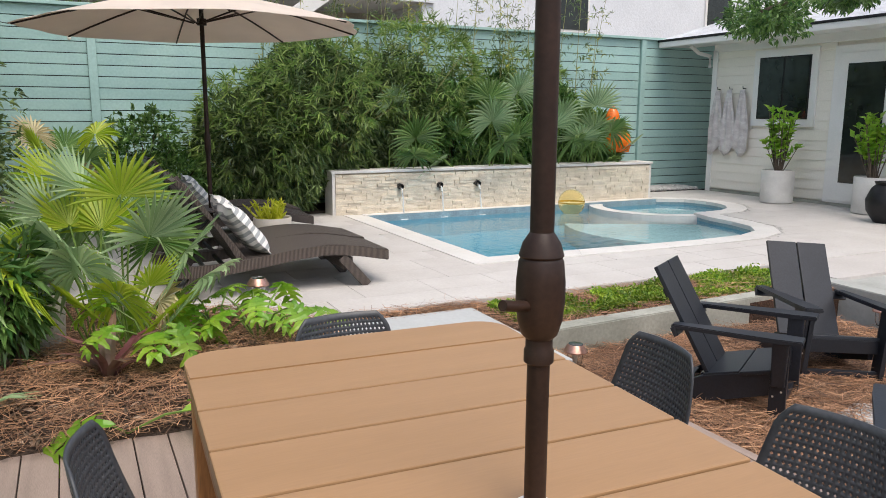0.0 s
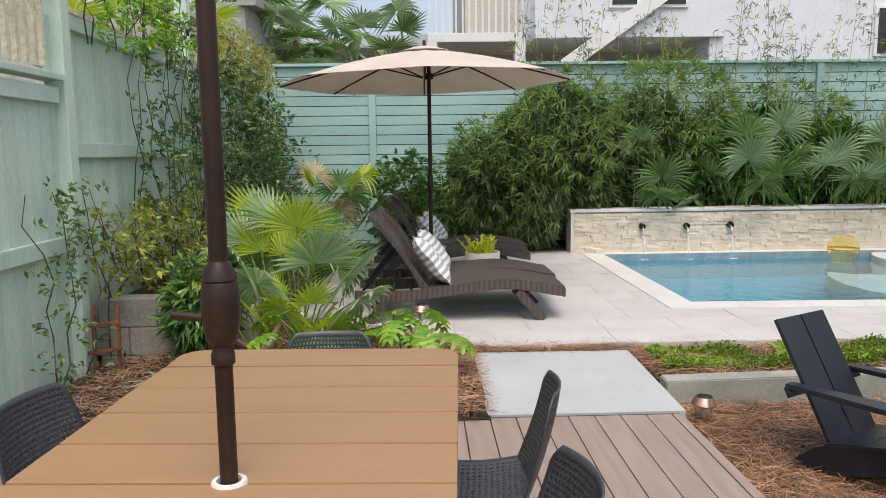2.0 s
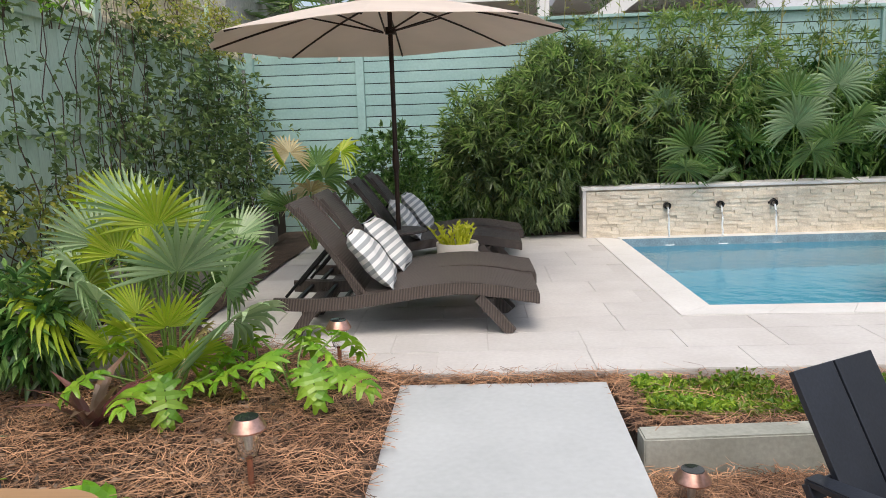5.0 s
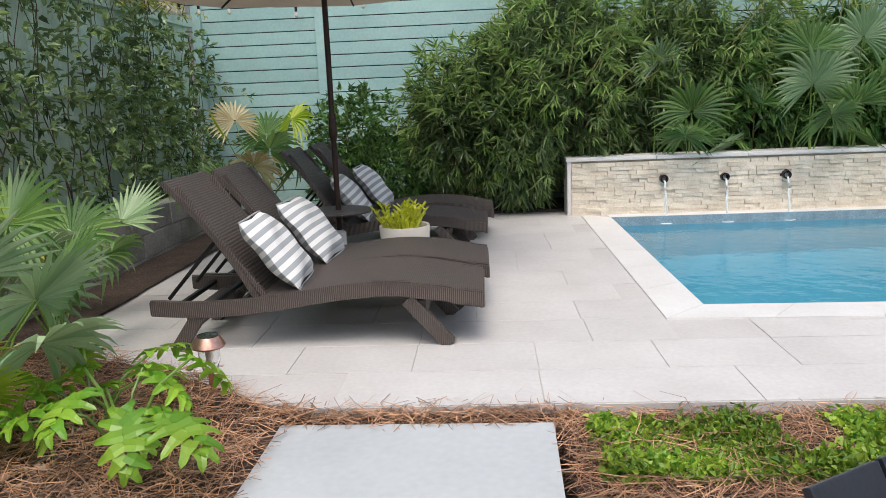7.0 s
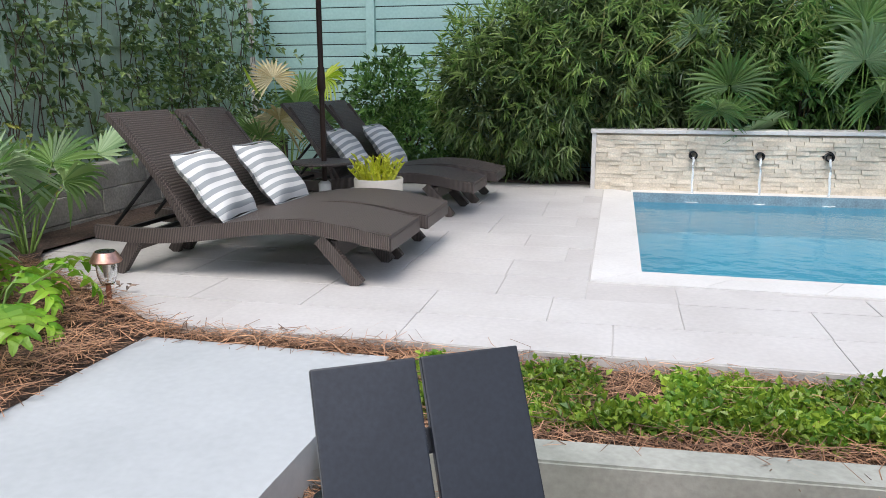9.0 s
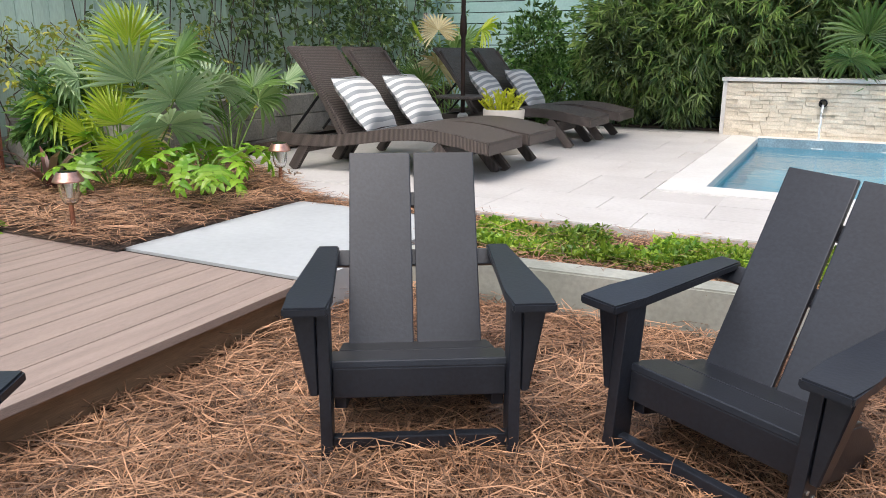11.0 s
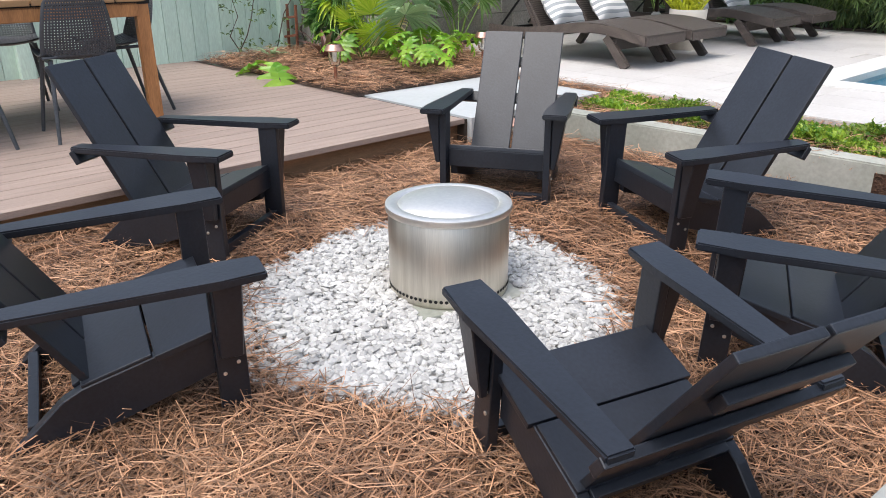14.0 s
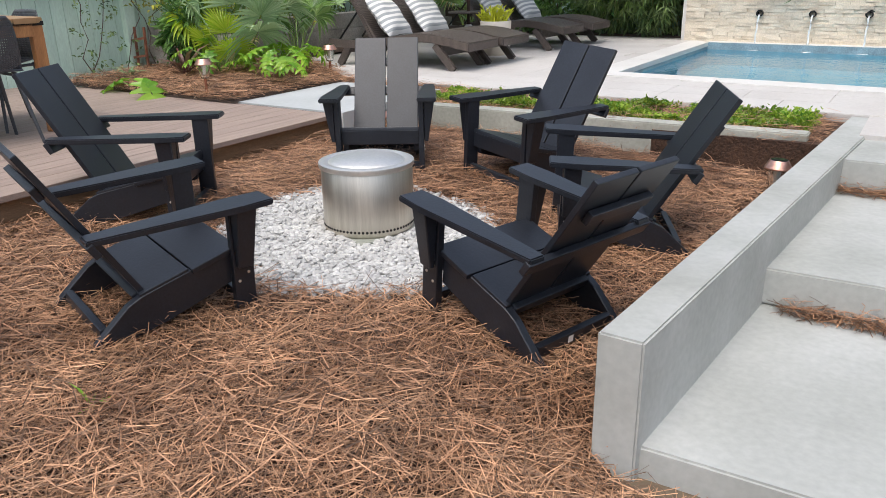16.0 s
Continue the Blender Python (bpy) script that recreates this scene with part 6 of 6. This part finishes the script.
lathe([(0, 1.0), (0.12, 1.05), (0.15, 1.2), (0.1, 1.4), (0.04, 1.5), (0, 1.52)], 18, bm, Matrix.Translation((-0.12, 0, 0)))
part("body", bm, ORANGE, sc_, smooth=True)

sl = thing("string_lights", (0, 0, 0), label="black string of clear bulbs along the fences", category="string lights")
wire = []
for seg in (((-0.22, 5.4, 2.85), (-0.22, 8.0, 2.7)), ((-0.22, 8.0, 2.7), (-0.22, 10.6, 2.62)), ((-0.22, 10.6, 2.62), (-0.1, 11.95, 2.6)), ((-0.1, 11.95, 2.6), (2.2, 11.96, 2.62))):
    p, q = Vector(seg[0]), Vector(seg[1])
    wire += [p.lerp(q, t_) - Vector((0, 0, 0.55 * t_ * (1 - t_))) for t_ in np.linspace(0, 0.95, 9)]
part("cable", tube(wire, 0.006, 6), DARKMETAL, sl)
soc, blb = None, None
for k in range(1, len(wire), 3):
    w = wire[k]
    if soc is None:
        soc = part("socket", lathe([(0, -0.06), (0.016, -0.06), (0.018, 0), (0, 0)], 10), DARKMETAL, sl, m=Matrix.Translation(w))
        blb = part("bulb", lathe([(0, -0.13), (0.022, -0.115), (0.027, -0.09), (0.016, -0.06), (0, -0.06)], 12), BULB, sl, m=Matrix.Translation(w), smooth=True)
    else:
        again(soc, Matrix.Translation(w)), again(blb, Matrix.Translation(w))


# ---- paving tiles, coping and ledger stones, piece by piece ----
def pool_gap(x0, x1, y0, y1):
    """True where a tile would reach over the pool or its coping."""
    xs, ys = np.linspace(x0, x1, 5), np.linspace(y0, y1, 4)
    for x in xs:
        for y in ys:
            if inside(x, y, POOL):
                return True
            for k in range(len(POOL)):
                a, b = Vector(POOL[k - 1]), Vector(POOL[k])
                d = b - a
                f = min(1, max(0, (Vector((x, y)) - a).dot(d) / d.length_squared))
                if (a + d * f - Vector((x, y))).length < 0.272:
                    return True
    return False


paving = thing("pavement_tiles", (0, 0, 0), label="large pale travertine tiles of the pool terrace", category="paving", kind="structure")
tile_mesh = {}


def tile(x0, x1, y0, y1):
    w, d = round(x1 - x0 - 0.004, 3), round(y1 - y0 - 0.004, 3)
    m = Matrix.Translation(((x0 + x1) / 2, (y0 + y1) / 2, PAVE_Z))
    if (w, d) not in tile_mesh:
        o = part("tile", boxed(-w / 2, w / 2, -d / 2, d / 2, -0.02, 0, 0.0025), TRAVERTINE, paving, m=m)
        tile_mesh[(w, d)] = o
    else:
        again(tile_mesh[(w, d)], m)


y, row = 5.575, 0
while y < 11.3:
    x = 0.7 - 0.3 * (row % 3)
    h = 0.406
    while x < 11.55:
        w = 0.61 if row % 2 else 0.915
        x0, x1 = x, min(x + w, 11.58)
        if inside((x0 + x1) / 2, y + h / 2, PAVING) and inside(x0 + 0.12, y + 0.1, PAVING) and x1 - x0 > 0.1:
            if not pool_gap(x0, x1, y, y + h):
                tile(x0, x1, y, y + h)
            elif x0 < 4.0 and not pool_gap(x0, 4.22, y, y + h):
                tile(x0, 4.22, y, y + h)
            elif x1 < 8 and 6.5 < y + 0.08 < 6.64 and not pool_gap(x0, x1, y, 6.645):
                tile(x0, x1, y, 6.645)
            elif y < 10.5 and x0 > 4.2:
                # a tile cut to the coping's curve
                cut, cells = bmesh.new(), 0
                for i in range(12):
                    a, b = x0 + 0.003 + (x1 - x0 - 0.006) * i / 12, x0 + 0.003 + (x1 - x0 - 0.006) * (i + 1) / 12
                    for j in range(6):
                        c, d = y + 0.003 + (h - 0.006) * j / 6, y + 0.003 + (h - 0.006) * (j + 1) / 6
                        if not pool_gap(a, b, c, d):
                            cells += 1
                            box(cut, a, b, c, d, PAVE_Z - 0.02, PAVE_Z)
                if cells > 3:
                    bmesh.ops.remove_doubles(cut, verts=cut.verts[:], dist=0.0005)
                    shared = [f for f in cut.faces if any(g is not f and len(set(f.verts) & set(g.verts)) == 4 for g in f.verts[0].link_faces)]
                    bmesh.ops.delete(cut, geom=shared, context="FACES_ONLY")
                    part("tile", cut, TRAVERTINE, paving)
                else:
                    cut.free()
        x += w
    y += h
    row += 1

coping = thing("pool_coping", (0, 0, 0), label="white stone coping round the pool", category="coping", kind="structure")
N = len(POOL)
area = sum(POOL[k - 1][0] * POOL[k][1] - POOL[k][0] * POOL[k - 1][1] for k in range(N))


def outward(k):
    a, b, c = Vector(POOL[k - 1]), Vector(POOL[k]), Vector(POOL[(k + 1) % N])
    n1, n2 = Vector(((b - a).y, -(b - a).x)).normalized(), Vector(((c - b).y, -(c - b).x)).normalized()
    n = (n1 + n2).normalized()
    return b + n * (0.27 / max(0.4, n.dot(n1)))


for k in range(N - 2):
    a, b = Vector(POOL[k]), Vector(POOL[k + 1])
    oa, ob_ = outward(k), outward(k + 1)
    cuts = max(1, round((b - a).length / 0.6))
    for i in range(cuts):
        f0, f1 = i / cuts, (i + 1) / cuts - (0.004 / (b - a).length)
        ia, ib = a - (oa - a) * 0.05, b - (ob_ - b) * 0.05
        quad = [ia.lerp(ib, f0), oa.lerp(ob_, f0), oa.lerp(ob_, f1), ia.lerp(ib, f1)]
        part("coping_stone", prism([tuple(q) for q in quad], -0.02, PAVE_Z + 0.003), COPING, coping)
a, b, oa, ob_ = Vector(POOL[N - 1]), Vector(POOL[0]), outward(N - 1), outward(0)
a, b = a - (oa - a) * 0.05, b - (ob_ - b) * 0.05
for i in range(6):
    f0, f1 = i / 6, (i + 1) / 6 - 0.0012
    part("coping_stone", prism([tuple(q) for q in (a.lerp(b, f0), oa.lerp(ob_, f0), oa.lerp(ob_, f1), a.lerp(b, f1))], -0.02, PAVE_Z + 0.003), COPING, coping)
part("back_ledge", boxed(4.5, 9.68, 10.425, 10.64, -0.05, PAVE_Z + 0.003), COPING, coping)

rng = random.Random(5)
stone_mesh = []
for k in range(8):
    bm = bmesh.new()
    box(bm, -0.5, 0.5, -0.03, 0.03, -0.5, 0.5)
    for v in bm.verts:
        v.co.y += rng.uniform(-0.006, 0.006)
        v.co.z += rng.uniform(-0.03, 0.03)
    stone_mesh.append(part("ledger_stone", bm, STONE, stone_wall, m=Matrix.Translation((0.2, 0.02, -0.15))))
far = bmesh.new()
for r in range(13):
    z = 0.041 + 0.0436 * r
    last = 0.03
    while last < 5.56:
        w = min(rng.uniform(0.08, 0.27), 5.57 - last)
        y_off, h = 0.01 - rng.uniform(0, 0.02), 0.0424
        if last < 3.95:
            again(rng.choice(stone_mesh), Matrix.Translation((last + w / 2, y_off, z)) @ Matrix.Diagonal((w - 0.003, 1, h, 1)), stone_wall)
        else:
            box(far, last, last + w - 0.003, y_off - 0.03, y_off + 0.03, z - h / 2, z + h / 2)
        last += w
tagged(part("ledger_stones", far, STONE, stone_wall), kind="stuff")
for o in stone_mesh:
    bpy.data.objects.remove(o)
